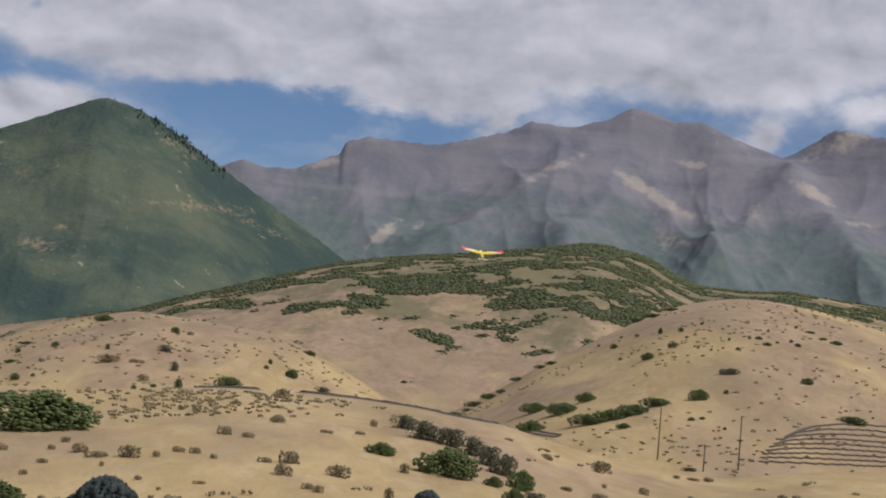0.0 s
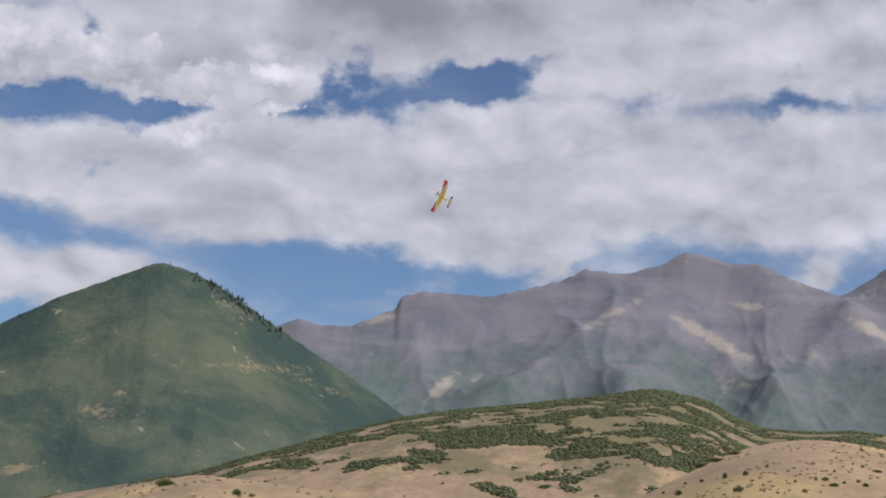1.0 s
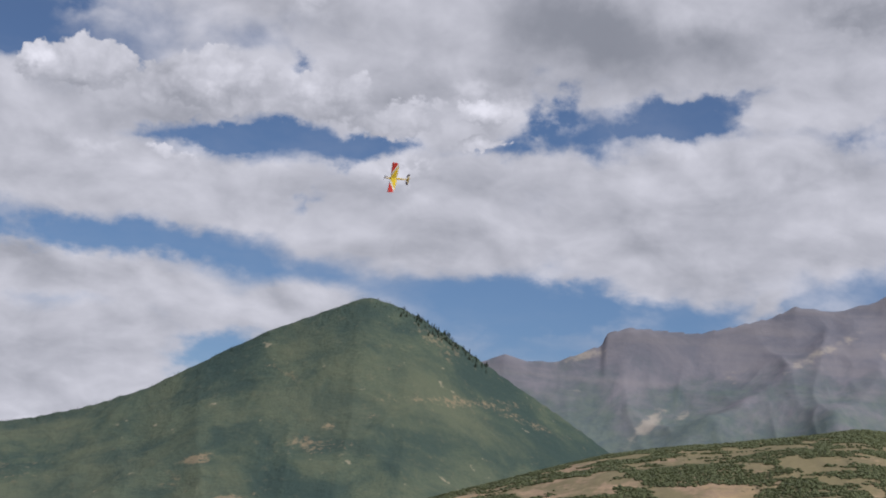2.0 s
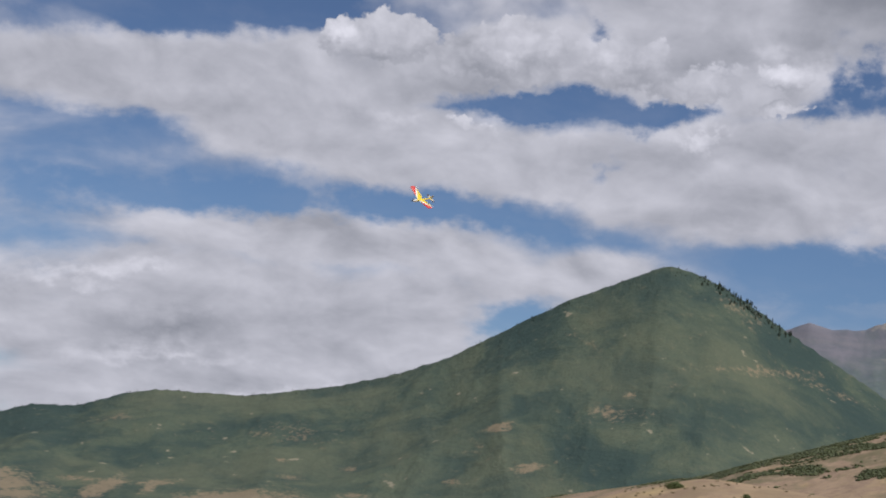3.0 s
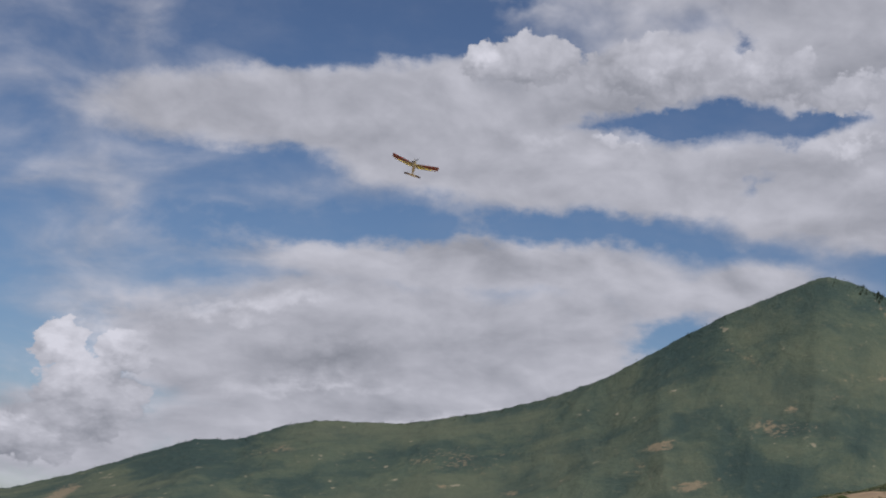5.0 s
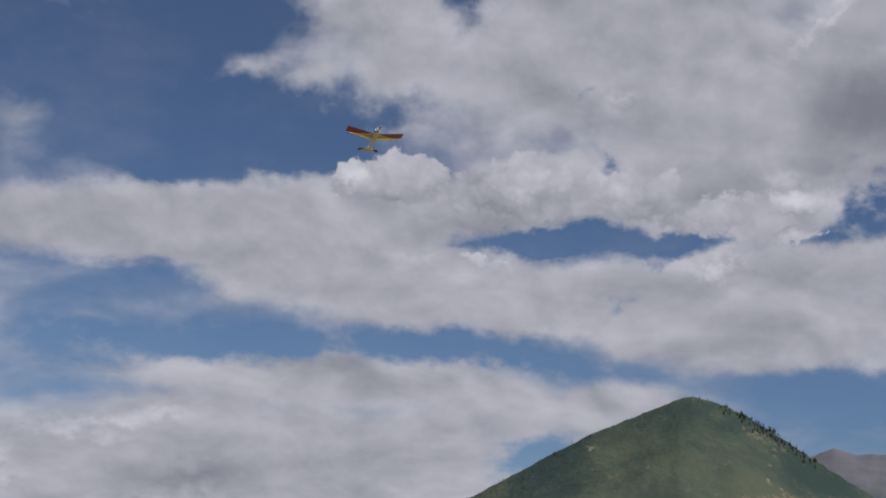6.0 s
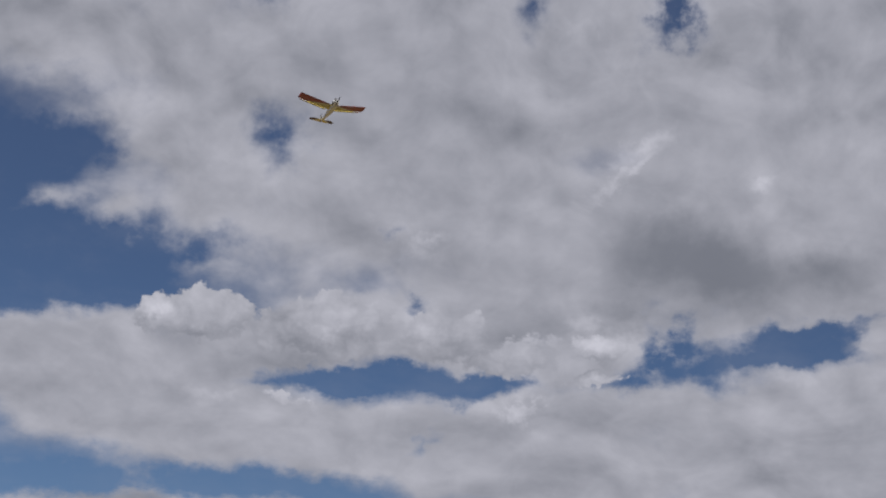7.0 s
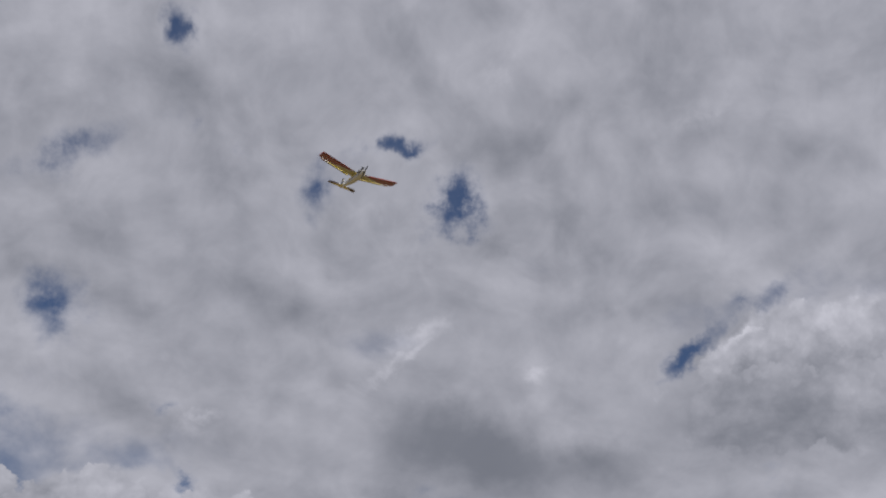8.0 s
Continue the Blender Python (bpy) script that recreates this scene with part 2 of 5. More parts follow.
def build_sky():
    world = bpy.data.worlds.new("sky")
    scene.world = world
    world.use_nodes = True
    t = Nodes(world.node_tree)
    sky = t.add("ShaderNodeTexSky")
    sky.sky_type, sky.sun_disc = "NISHITA", False
    sky.sun_elevation, sky.sun_rotation = radians(SUN_RISE), radians(SUN_BEARING)
    sky.altitude, sky.air_density, sky.dust_density, sky.ozone_density = 1500.0, 1.0, 0.3, 2.0
    d = t.add("ShaderNodeTexCoord").outputs["Generated"]
    xyz = t.add("ShaderNodeSeparateXYZ", {0: d})
    bearing = t.math("MULTIPLY", t.math("ARCTAN2", xyz.outputs[0], xyz.outputs[1]), 57.2958)
    rise = t.math("MULTIPLY", t.math("ARCSINE", xyz.outputs[2]), 57.2958)
    at = t.add("ShaderNodeCombineXYZ", {0: bearing, 1: rise}).outputs[0]
    # Flatter clouds towards the horizon.
    low = t.math("ADD", t.math("DIVIDE", t.math("MAXIMUM", rise, -12.0), 18.0), 1.0)
    stretched = t.add("ShaderNodeCombineXYZ", {0: bearing, 1: t.math("MULTIPLY", t.math("LOGARITHM", low, 2.71828), 40.0)}).outputs[0]
    wobble = t.vec("SUBTRACT", t.noise(stretched, 0.35, 3, 0.6, colour=True), (0.5, 0.5, 0.5))
    ripple = t.vec("SUBTRACT", t.noise(stretched, 1.3, 6, 0.62, colour=True), (0.5, 0.5, 0.5))
    bent = t.vec("ADD", at, t.vec("ADD", t.vec("MULTIPLY", wobble, (1.7, 0.9, 0)), t.vec("MULTIPLY", ripple, (1.0, 0.7, 0))))
    crimped = t.vec("ADD", bent, t.vec("MULTIPLY", t.vec("SUBTRACT", t.noise(at, 1.9, 4, 0.55, colour=True), (0.5, 0.5, 0.5)), (0.75, 0.75, 0)))

    def cover(forms, point, grow=1.3, join=0.12):
        total = None
        for b, r, w, h, tilt, weight in forms:
            m = t.add("ShaderNodeMapping", {"Vector": point, "Location": (b, r, 0), "Rotation": (0, 0, radians(tilt)), "Scale": (w * grow, h * grow, 1)},
                      vector="TEXTURE")
            g = t.add("ShaderNodeTexGradient", {0: m.outputs[0]}, gradient="SPHERICAL").outputs["Fac"]
            g = t.math("MULTIPLY", g, weight)
            total = g if total is None else t.math("SMOOTH_MAX", total, g, join)
        return total

    # Overhead and behind, a broken deck like the one in view.
    away = t.math("MAXIMUM", t.ramp(rise, 30.0, 38.0), t.ramp(t.math("ABSOLUTE", t.math("ADD", bearing, 10.0)), 30.0, 42.0))
    banks = t.math("MINIMUM", t.math("MULTIPLY", cover(STRATUS + STRATUS_B + STRATUS_C + STRATUS_D + STRATUS_E, bent), 1.7), 0.85)
    banks = t.math("MAXIMUM", banks, t.math("MULTIPLY", away, 0.50))
    torn = t.vec("ADD", bent, t.vec("MULTIPLY", t.vec("SUBTRACT", t.noise(stretched, 0.8, 4, 0.6, colour=True), (0.5, 0.5, 0.5)), (1.9, 1.4, 0)))
    gaps = t.math("MULTIPLY", cover(GAPS + GAPS_B + GAPS_C, torn, 1.45), t.ramp(t.noise(stretched, 0.9, 5, 0.6), 0.30, 0.62, 0.65, 1.10))
    streaky = t.vec("MULTIPLY", stretched, (0.72, 1.0, 1.0))
    soft = t.noise(streaky, 0.36, 7, 0.50, 0.35)
    soft_up = t.noise(t.vec("ADD", streaky, (0.25, 0.8, 0)), 0.36, 7, 0.50, 0.35)
    density = t.math("ADD", t.math("SUBTRACT", banks, t.math("MULTIPLY", gaps, 0.98)), t.math("MULTIPLY", t.math("SUBTRACT", soft, 0.48), 1.15))
    firm = t.ramp(t.noise(stretched, 0.16, 2, 0.5), 0.48, 0.62, 0.0, 0.55)
    mask = t.add("ShaderNodeMix", {0: firm, 2: t.ramp(density, -0.12, 0.66), 3: t.ramp(density, 0.05, 0.48)}).outputs[0]
    veil = t.math("MULTIPLY", t.ramp(t.noise(streaky, 0.30, 6, 0.62), 0.40, 0.78), 0.11)
    mask = t.math("MAXIMUM", mask, veil)
    # Soft cloud: folds lit from above, thick parts greyer, large uneven shading.
    fold = t.math("MULTIPLY", t.math("SUBTRACT", soft, soft_up), t.ramp(rise, 12.0, 22.0, 1.0, 0.95))
    billow = t.noise(stretched, 0.75, 6, 0.55, 0.6)
    deck = t.noise(stretched, 0.20, 4, 0.55)
    light = t.math("SUBTRACT", CLOUD_LIGHT, t.math("MULTIPLY", t.ramp(density, 0.35, 1.1), 0.10))
    light = t.math("ADD", light, t.math("ADD", fold, t.math("MULTIPLY", t.math("SUBTRACT", billow, 0.5), 0.32)))
    light = t.math("SUBTRACT", light, t.math("MULTIPLY", t.math("SUBTRACT", deck, 0.5), 0.55))
    light = t.math("SUBTRACT", light, t.ramp(rise, 13.0, 23.0, 0.0, 0.03))
    # Heaps: knobbed outline, bright crowns, grey feet.
    heaps = cover(HEAPS + HEAPS_B, crimped, 1.3, 0.06)
    heaps_up = cover(HEAPS + HEAPS_B, t.vec("ADD", crimped, (0.12, 0.55, 0)), 1.3, 0.06)
    knobs = t.add("ShaderNodeTexVoronoi")
    knobs.feature = "SMOOTH_F1"
    for key, value in (("Vector", t.vec("ADD", stretched, t.vec("SCALE", ripple, 0.7))), ("Scale", 0.85), ("Detail", 3.0), ("Roughness", 0.6), ("Smoothness", 0.5)):
        t.put(knobs.inputs[key], value)
    knob = t.math("SUBTRACT", 0.45, knobs.outputs["Distance"])
    heap_density = t.math("ADD", t.math("MULTIPLY", t.math("MINIMUM", heaps, 0.75), 1.4), t.math("ADD", t.math("MULTIPLY", knob, 0.42), t.math("MULTIPLY", t.math("SUBTRACT", billow, 0.5), 0.55)))
    heap_mask = t.math("MULTIPLY", t.ramp(heap_density, 0.30, 0.48), t.ramp(heaps, 0.0, 0.12))
    heap_light = t.math("ADD", CLOUD_LIGHT + 0.13, t.math("ADD", t.math("MULTIPLY", t.math("SUBTRACT", heaps, heaps_up), 0.42), t.math("MULTIPLY", knob, 0.35)))
    heap_light = t.math("ADD", heap_light, t.math("MULTIPLY", t.math("SUBTRACT", billow, 0.5), 0.4))
    light = t.add("ShaderNodeMix", {0: heap_mask, 2: light, 3: heap_light}).outputs[0]
    mask = t.math("MAXIMUM", mask, heap_mask)
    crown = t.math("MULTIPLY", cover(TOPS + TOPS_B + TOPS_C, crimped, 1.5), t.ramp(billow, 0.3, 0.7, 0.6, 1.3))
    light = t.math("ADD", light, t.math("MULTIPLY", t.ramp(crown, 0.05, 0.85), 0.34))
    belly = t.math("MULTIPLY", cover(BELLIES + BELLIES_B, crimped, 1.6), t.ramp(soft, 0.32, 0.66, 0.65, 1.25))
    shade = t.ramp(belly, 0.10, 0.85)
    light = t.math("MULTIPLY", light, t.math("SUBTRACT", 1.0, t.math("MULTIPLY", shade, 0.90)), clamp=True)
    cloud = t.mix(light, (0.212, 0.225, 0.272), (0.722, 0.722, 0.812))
    blue = t.mix(1.0, sky.outputs[0], (SKY_GAIN * 0.86, SKY_GAIN * 0.97, SKY_GAIN * 1.17), "MULTIPLY")
    blue = t.mix(t.ramp(rise, 8.0, 21.0, 0.0, 0.30), blue, (0.078, 0.108, 0.205))
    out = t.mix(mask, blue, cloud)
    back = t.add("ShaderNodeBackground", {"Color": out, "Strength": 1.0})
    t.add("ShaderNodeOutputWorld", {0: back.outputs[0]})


build_sky()


# ---- materials ----
def surface(name, rough=0.85, bump=None, metallic=0.0, specular=0.3):
    """A principled material; returns it with its node helper, the shader and a position socket."""
    mat = bpy.data.materials.new(name)
    mat.use_nodes = True
    t = Nodes(mat.node_tree)
    bsdf = t.add("ShaderNodeBsdfPrincipled", {"Roughness": rough, "Metallic": metallic, "Specular IOR Level": specular})
    t.add("ShaderNodeOutputMaterial", {0: bsdf.outputs[0]})
    place = t.add("ShaderNodeNewGeometry").outputs["Position"]
    return mat, t, bsdf, place


def bumped(t, bsdf, height, distance, strength=0.6):
    n = t.add("ShaderNodeBump", {"Height": height, "Distance": distance, "Strength": strength})
    t.put(bsdf.inputs["Normal"], n.outputs[0])


def ground_material():
    mat, t, bsdf, p = surface("dry_grass", 0.95, specular=0.1)
    whole = p
    p = t.vec("MULTIPLY", p, (1.0, 0.38, 0.8))
    big = t.noise(p, 0.014, 4, 0.6, 0.4)
    mid = t.noise(p, 0.05, 6, 0.65, 0.5)
    fine = t.noise(p, 0.7, 6, 0.7)
    speck = t.noise(p, 0.22, 5, 0.7)
    streak = t.noise(t.vec("MULTIPLY", p, (0.028, 0.028, 0.05)), 1.0, 6, 0.7)
    straw = t.mix(t.ramp(mid, 0.32, 0.68), (0.305, 0.224, 0.118), (0.415, 0.312, 0.165))
    straw = t.mix(t.ramp(speck, 0.45, 0.72, 0.0, 0.7), straw, (0.47, 0.365, 0.225))
    straw = t.mix(t.ramp(fine, 0.5, 0.3, 0.0, 0.35), straw, (0.24, 0.175, 0.10))
    soil = t.mix(t.ramp(t.math("ADD", speck, t.math("MULTIPLY", mid, 0.6)), 0.5, 1.05), (0.205, 0.146, 0.108), (0.335, 0.245, 0.170))
    reach = t.add("ShaderNodeVectorMath", {0: whole}, operation="LENGTH").outputs["Value"]
    far = t.ramp(reach, 690.0, 780.0)
    bare = t.math("ADD", t.math("MULTIPLY", t.ramp(t.math("ADD", big, t.math("MULTIPLY", streak, 0.5)), 0.68, 0.86), 0.85), t.math("MULTIPLY", far, t.ramp(mid, 0.35, 0.65, 0.95, 0.5)), clamp=True)
    col = t.mix(bare, straw, soil)
    weeds = t.ramp(t.math("ADD", t.noise(p, 0.03, 5, 0.65), t.math("MULTIPLY", speck, 0.5)), 0.74, 0.92)
    col = t.mix(t.math("MULTIPLY", weeds, 0.45), col, (0.21, 0.165, 0.10))
    # Mown turf round the standing place.
    near = t.ramp(reach, 20.0, 60.0, 1.0, 0.0)
    col = t.mix(near, col, t.mix(mid, (0.16, 0.15, 0.06), (0.28, 0.23, 0.11)))
    # Low scrub and herbs on the far slopes.
    scrub = t.add("ShaderNodeAttribute")
    scrub.attribute_name = "cover"
    herb = t.ramp(t.math("ADD", scrub.outputs["Fac"], t.math("MULTIPLY", t.math("SUBTRACT", t.noise(p, 0.024, 6, 0.7, 0.4), 0.5), 1.3)), 0.42, 0.60)
    col = t.mix(t.math("MULTIPLY", herb, 0.75), col, t.mix(speck, (0.085, 0.090, 0.050), (0.165, 0.150, 0.085)))
    t.put(bsdf.inputs["Base Color"], col)
    bumped(t, bsdf, t.math("ADD", fine, t.math("MULTIPLY", mid, 2.0)), 0.4, 0.45)
    return mat


def mountain_material():
    mat, t, bsdf, p = surface("wooded_slope", 0.95, specular=0.05)
    q = t.vec("MULTIPLY", p, (1.0, 1.0, 0.6))
    big = t.noise(q, 0.0026, 4, 0.55, 0.5)
    mid = t.noise(q, 0.010, 6, 0.62, 0.5)
    fine = t.noise(p, 0.06, 5, 0.7)
    grain = t.noise(p, 0.22, 4, 0.7)
    # Woodland greens with the haze of distance mixed in as blue and grey.
    hazed_wood = t.mix(t.ramp(mid, 0.34, 0.66), (0.054, 0.076, 0.066), (0.082, 0.108, 0.080))
    # Broad dark patches: denser woods, and cloud shadows painted as colour.
    hazed_wood = t.mix(t.ramp(t.math("ADD", big, t.math("MULTIPLY", mid, 0.35)), 0.72, 0.56, 0.0, 0.8), hazed_wood, (0.036, 0.060, 0.060))
    hazed_wood = t.mix(t.ramp(grain, 0.35, 0.7, 0.0, 0.6), hazed_wood, (0.040, 0.066, 0.062))
    hazed_wood = t.mix(t.ramp(fine, 0.55, 0.75, 0.0, 0.7), hazed_wood, (0.112, 0.120, 0.088))
    meadow = t.mix(fine, (0.094, 0.116, 0.082), (0.132, 0.136, 0.098))
    col = t.mix(t.math("MULTIPLY", t.ramp(t.math("ADD", big, t.math("MULTIPLY", mid, 0.5)), 0.70, 0.92), 0.65), hazed_wood, meadow)
    patch = t.add("ShaderNodeAttribute")
    patch.attribute_name = "cover"
    edge = t.math("ADD", patch.outputs["Fac"], t.math("ADD", t.math("MULTIPLY", t.math("SUBTRACT", t.noise(p, 0.03, 6, 0.7), 0.5), 1.3), t.math("MULTIPLY", t.math("SUBTRACT", t.noise(p, 0.14, 4, 0.65), 0.5), 1.5)))
    col = t.mix(t.math("MULTIPLY", t.ramp(edge, 0.30, 0.75), 0.75), col, t.mix(fine, (0.19, 0.155, 0.11), (0.30, 0.235, 0.165)))
    specks = t.ramp(t.math("ADD", t.noise(p, 0.045, 3, 0.5), t.math("MULTIPLY", mid, 0.35)), 0.86, 0.93)
    col = t.mix(t.math("MULTIPLY", specks, 0.6), col, (0.33, 0.29, 0.22))
    t.put(bsdf.inputs["Base Color"], col)
    bumped(t, bsdf, t.math("ADD", t.math("MULTIPLY", grain, 1.5), t.math("ADD", t.math("MULTIPLY", fine, 3.0), t.math("MULTIPLY", mid, 8.0))), 2.0, 0.6)
    return mat


def range_material():
    mat, t, bsdf, p = surface("rock_range", 0.95, specular=0.05)
    z = t.add("ShaderNodeSeparateXYZ", {0: p}).outputs[2]
    mid = t.noise(p, 0.007, 6, 0.65, 0.5)
    fine = t.noise(p, 0.035, 6, 0.7)
    strata = t.noise(t.vec("MULTIPLY", p, (0.002, 0.002, 0.030)), 1.0, 2, 0.5)
    # Distance haze is put into the rock and forest colours: bluer, paler, less contrast.
    hazed_rock = t.mix(t.ramp(mid, 0.3, 0.7), (0.124, 0.130, 0.168), (0.178, 0.174, 0.206))
    hazed_rock = t.mix(t.math("MULTIPLY", t.ramp(strata, 0.45, 0.65), 0.3), hazed_rock, (0.230, 0.215, 0.232))
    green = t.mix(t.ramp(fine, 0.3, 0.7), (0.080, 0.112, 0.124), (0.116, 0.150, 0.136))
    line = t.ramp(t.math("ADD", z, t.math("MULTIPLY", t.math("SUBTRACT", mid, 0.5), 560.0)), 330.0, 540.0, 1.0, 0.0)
    col = t.mix(t.math("MULTIPLY", line, 0.85), hazed_rock, green)
    patch = t.add("ShaderNodeAttribute")
    patch.attribute_name = "cover"
    edge = t.math("ADD", patch.outputs["Fac"], t.math("ADD", t.math("MULTIPLY", t.math("SUBTRACT", t.noise(p, 0.016, 6, 0.7), 0.5), 1.3), t.math("MULTIPLY", t.math("SUBTRACT", t.noise(p, 0.05, 4, 0.65), 0.5), 1.0)))
    col = t.mix(t.math("MULTIPLY", t.ramp(edge, 0.30, 0.85), 0.75), col, t.mix(fine, (0.27, 0.245, 0.228), (0.39, 0.35, 0.315)))
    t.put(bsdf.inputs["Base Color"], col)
    bumped(t, bsdf, t.math("ADD", t.math("MULTIPLY", fine, 3.0), t.math("MULTIPLY", mid, 10.0)), 2.0, 0.3)
    return mat


def leaf_material(name, dark, pale, rough=0.7):
    mat, t, bsdf, p = surface(name, rough, specular=0.25)
    g = t.add("ShaderNodeNewGeometry")
    fine = t.noise(p, 2.2, 4, 0.7)
    mixv = t.math("ADD", t.math("MULTIPLY", g.outputs["Random Per Island"], 0.6), t.math("MULTIPLY", fine, 0.45))
    info = t.add("ShaderNodeObjectInfo")
    mixv = t.math("ADD", mixv, t.math("MULTIPLY", t.math("SUBTRACT", info.outputs["Random"], 0.5), 0.3), clamp=True)
    t.put(bsdf.inputs["Base Color"], t.mix(mixv, dark, pale))
    return mat


def plain_material(name, colour, rough=0.5, metallic=0.0, wear=0.12, scale=9.0):
    mat, t, bsdf, p = surface(name, rough, metallic=metallic, specular=0.4)
    local = t.add("ShaderNodeTexCoord").outputs["Object"]
    n = t.noise(local, scale, 5, 0.65)
    low = tuple(c * (1 - wear * 2) for c in colour)
    t.put(bsdf.inputs["Base Color"], t.mix(n, low, colour))
    t.put(bsdf.inputs["Roughness"], t.ramp(n, 0.3, 0.7, rough - 0.08, rough + 0.08))
    return mat


M_GROUND, M_MOUNT, M_RANGE = ground_material(), mountain_material(), range_material()
M_OAK = leaf_material("oak_leaves", (0.056, 0.078, 0.028), (0.112, 0.140, 0.050))
M_SCRUB = leaf_material("scrub_leaves", (0.062, 0.076, 0.036), (0.100, 0.115, 0.054))
M_THICKET = leaf_material("thicket_leaves", (0.050, 0.055, 0.034), (0.140, 0.135, 0.090))
M_SAGE = leaf_material("sage_leaves", (0.135, 0.110, 0.065), (0.28, 0.225, 0.135), 0.85)
M_SPRUCE = leaf_material("spruce_needles", (0.012, 0.018, 0.020), (0.052, 0.064, 0.064))
M_CONIFER = leaf_material("conifer_needles", (0.012, 0.020, 0.014), (0.030, 0.045, 0.026))
M_BARK = plain_material("bark", (0.12, 0.085, 0.06), 0.9, wear=0.3, scale=3)
M_POLE = plain_material("creosoted_wood", (0.10, 0.07, 0.05), 0.85, wear=0.3, scale=2)
M_WIRE = plain_material("wire", (0.05, 0.05, 0.05), 0.6)
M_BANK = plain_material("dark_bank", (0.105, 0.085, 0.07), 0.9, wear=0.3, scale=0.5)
M_ROADBED = plain_material("gravel_roadbed", (0.36, 0.29, 0.21), 0.95, wear=0.2, scale=0.6)


# ---- terrain ----
TABLE = np.random.RandomState(7).rand(256, 256)


def value_noise(x, y):
    ix, iy = np.floor(x).astype(int), np.floor(y).astype(int)
    fx, fy = x - ix, y - iy
    fx, fy = fx * fx * fx * (fx * (fx * 6 - 15) + 10), fy * fy * fy * (fy * (fy * 6 - 15) + 10)
    a, b = TABLE[ix % 256, iy % 256], TABLE[(ix + 1) % 256, iy % 256]
    c, d = TABLE[ix % 256, (iy + 1) % 256], TABLE[(ix + 1) % 256, (iy + 1) % 256]
    return (a + (b - a) * fx) * (1 - fy) + (c + (d - c) * fx) * fy


def fractal(x, y, octaves=5, gain=0.5, ridged=False):
    """Sum of value noise, about 0 to 1."""
    total, amp, norm = 0.0, 1.0, 0.0
    for i in range(octaves):
        n = value_noise(x + 17.3 * i, y - 9.1 * i)
        if ridged:
            n = 1 - np.abs(2 * n - 1)
            n = n * n
        total, norm, amp = total + amp * n, norm + amp, amp * gain
        x, y = 1.6 * x + 1.2 * y, -1.2 * x + 1.6 * y
    return total / norm


# Crest lines: bearing and rise in degrees, seen from the field.
CREST_RANGE = [(-20, 0.5), (-15, 2.5), (-11, 4.6), (-8.5, 6.0), (-6.93, 6.46), (-6.40, 6.74), (-5.68, 6.53), (-4.73, 6.59), (-3.42, 7.18), (-3.29, 7.54), (-2.64, 7.76), (-0.52, 7.69), (0.51, 7.95), (1.71, 8.29), (2.39, 8.66), (3.63, 8.55), (4.82, 8.91), (5.49, 9.31), (6.02, 9.22), (6.83, 8.95), (7.69, 8.99), (8.67, 8.57), (10.17, 8.06), (10.58, 8.26), (11.71, 9.04), (13.20, 8.85), (14.5, 8.3), (16.5, 8.9), (20, 7.6), (26, 6.5), (34, 5.0), (44, 3.5)]
CREST_MOUNTAIN = [(-59.94, 1.69), (-47.94, 1.08), (-40.94, -0.01), (-36.10, 0.34), (-35.11, 0.40), (-33.15, 0.98), (-29.77, 2.19), (-28.41, 2.27), (-27.09, 2.77), (-26.07, 3.00), (-24.69, 3.02), (-23.47, 3.04), (-21.94, 3.33), (-20.57, 3.62), (-18.86, 4.13), (-17.34, 4.76), (-15.15, 6.05), (-13.72, 6.88), (-12.92, 7.20), (-12.11, 7.58), (-11.48, 7.87), (-11.02, 8.06), (-10.65, 8.12), (-10.23, 8.07), (-9.26, 7.72), (-8.35, 7.22), (-7.16, 6.47), (-5.95, 5.72), (-4.67, 4.98), (-3.37, 4.14), (-2.07, 3.29), (0.00, 1.90), (4.00, 0.30)]
CREST_SCRUB = [(-60, -1.2), (-22, -1.15), (-18.5, -0.6), (-15.65, 0.40), (-9.03, 1.88), (-7.71, 2.34), (-5.19, 3.15), (-3.16, 3.80), (-1.44, 4.13), (1.16, 4.50), (3.06, 4.78), (4.44, 5.04), (5.14, 5.01), (6.37, 4.74), (7.10, 4.31), (7.98, 3.98), (9.53, 3.93), (10.71, 4.02), (13.54, 3.73), (18, 3.2), (28, 2.0), (50, 0.5)]
CREST_WEST = [(-40, -1.6), (-22, -1.2), (-17, -0.7), (-14.78, -0.04), (-13.95, 0.28), (-13.10, 0.56), (-12.15, 0.99), (-11.01, 1.35), (-9.86, 1.63), (-9.19, 1.78), (-7.82, 1.69), (-6.43, 1.59), (-5.21, 1.48), (-4.32, 1.24), (-2.87, 0.61), (-1.41, -0.14), (2, -1.6), (8, -2.5)]
CREST_DOME = [(-6, -2.6), (-2, -1.7), (0.71, -0.48), (2.03, 0.33), (3.35, 1.23), (4.85, 2.05), (5.85, 2.60), (7.17, 3.28), (8.52, 3.63), (9.54, 3.72), (10.73, 3.64), (12.10, 3.40), (13.58, 3.00), (18, 2.2), (26, 1.0), (40, -0.5)]
CREST_NEAR = [(-60, -1.6), (-30, -1.3), (-18, -1.1), (-12.95, -0.95), (-9.64, -0.64), (-7.44, -0.41), (-5.39, -0.31), (-3.49, -0.26), (-0.34, -0.43), (2.47, -0.76), (4.24, -1.21), (6.00, -1.57), (7.73, -1.76), (8.92, -1.82), (11.09, -1.42), (13.85, -1.11), (24, -0.9), (50, -1.4)]


def along(profile, bearing):
    b, e = np.array(profile).T
    return np.interp(bearing, b, e)


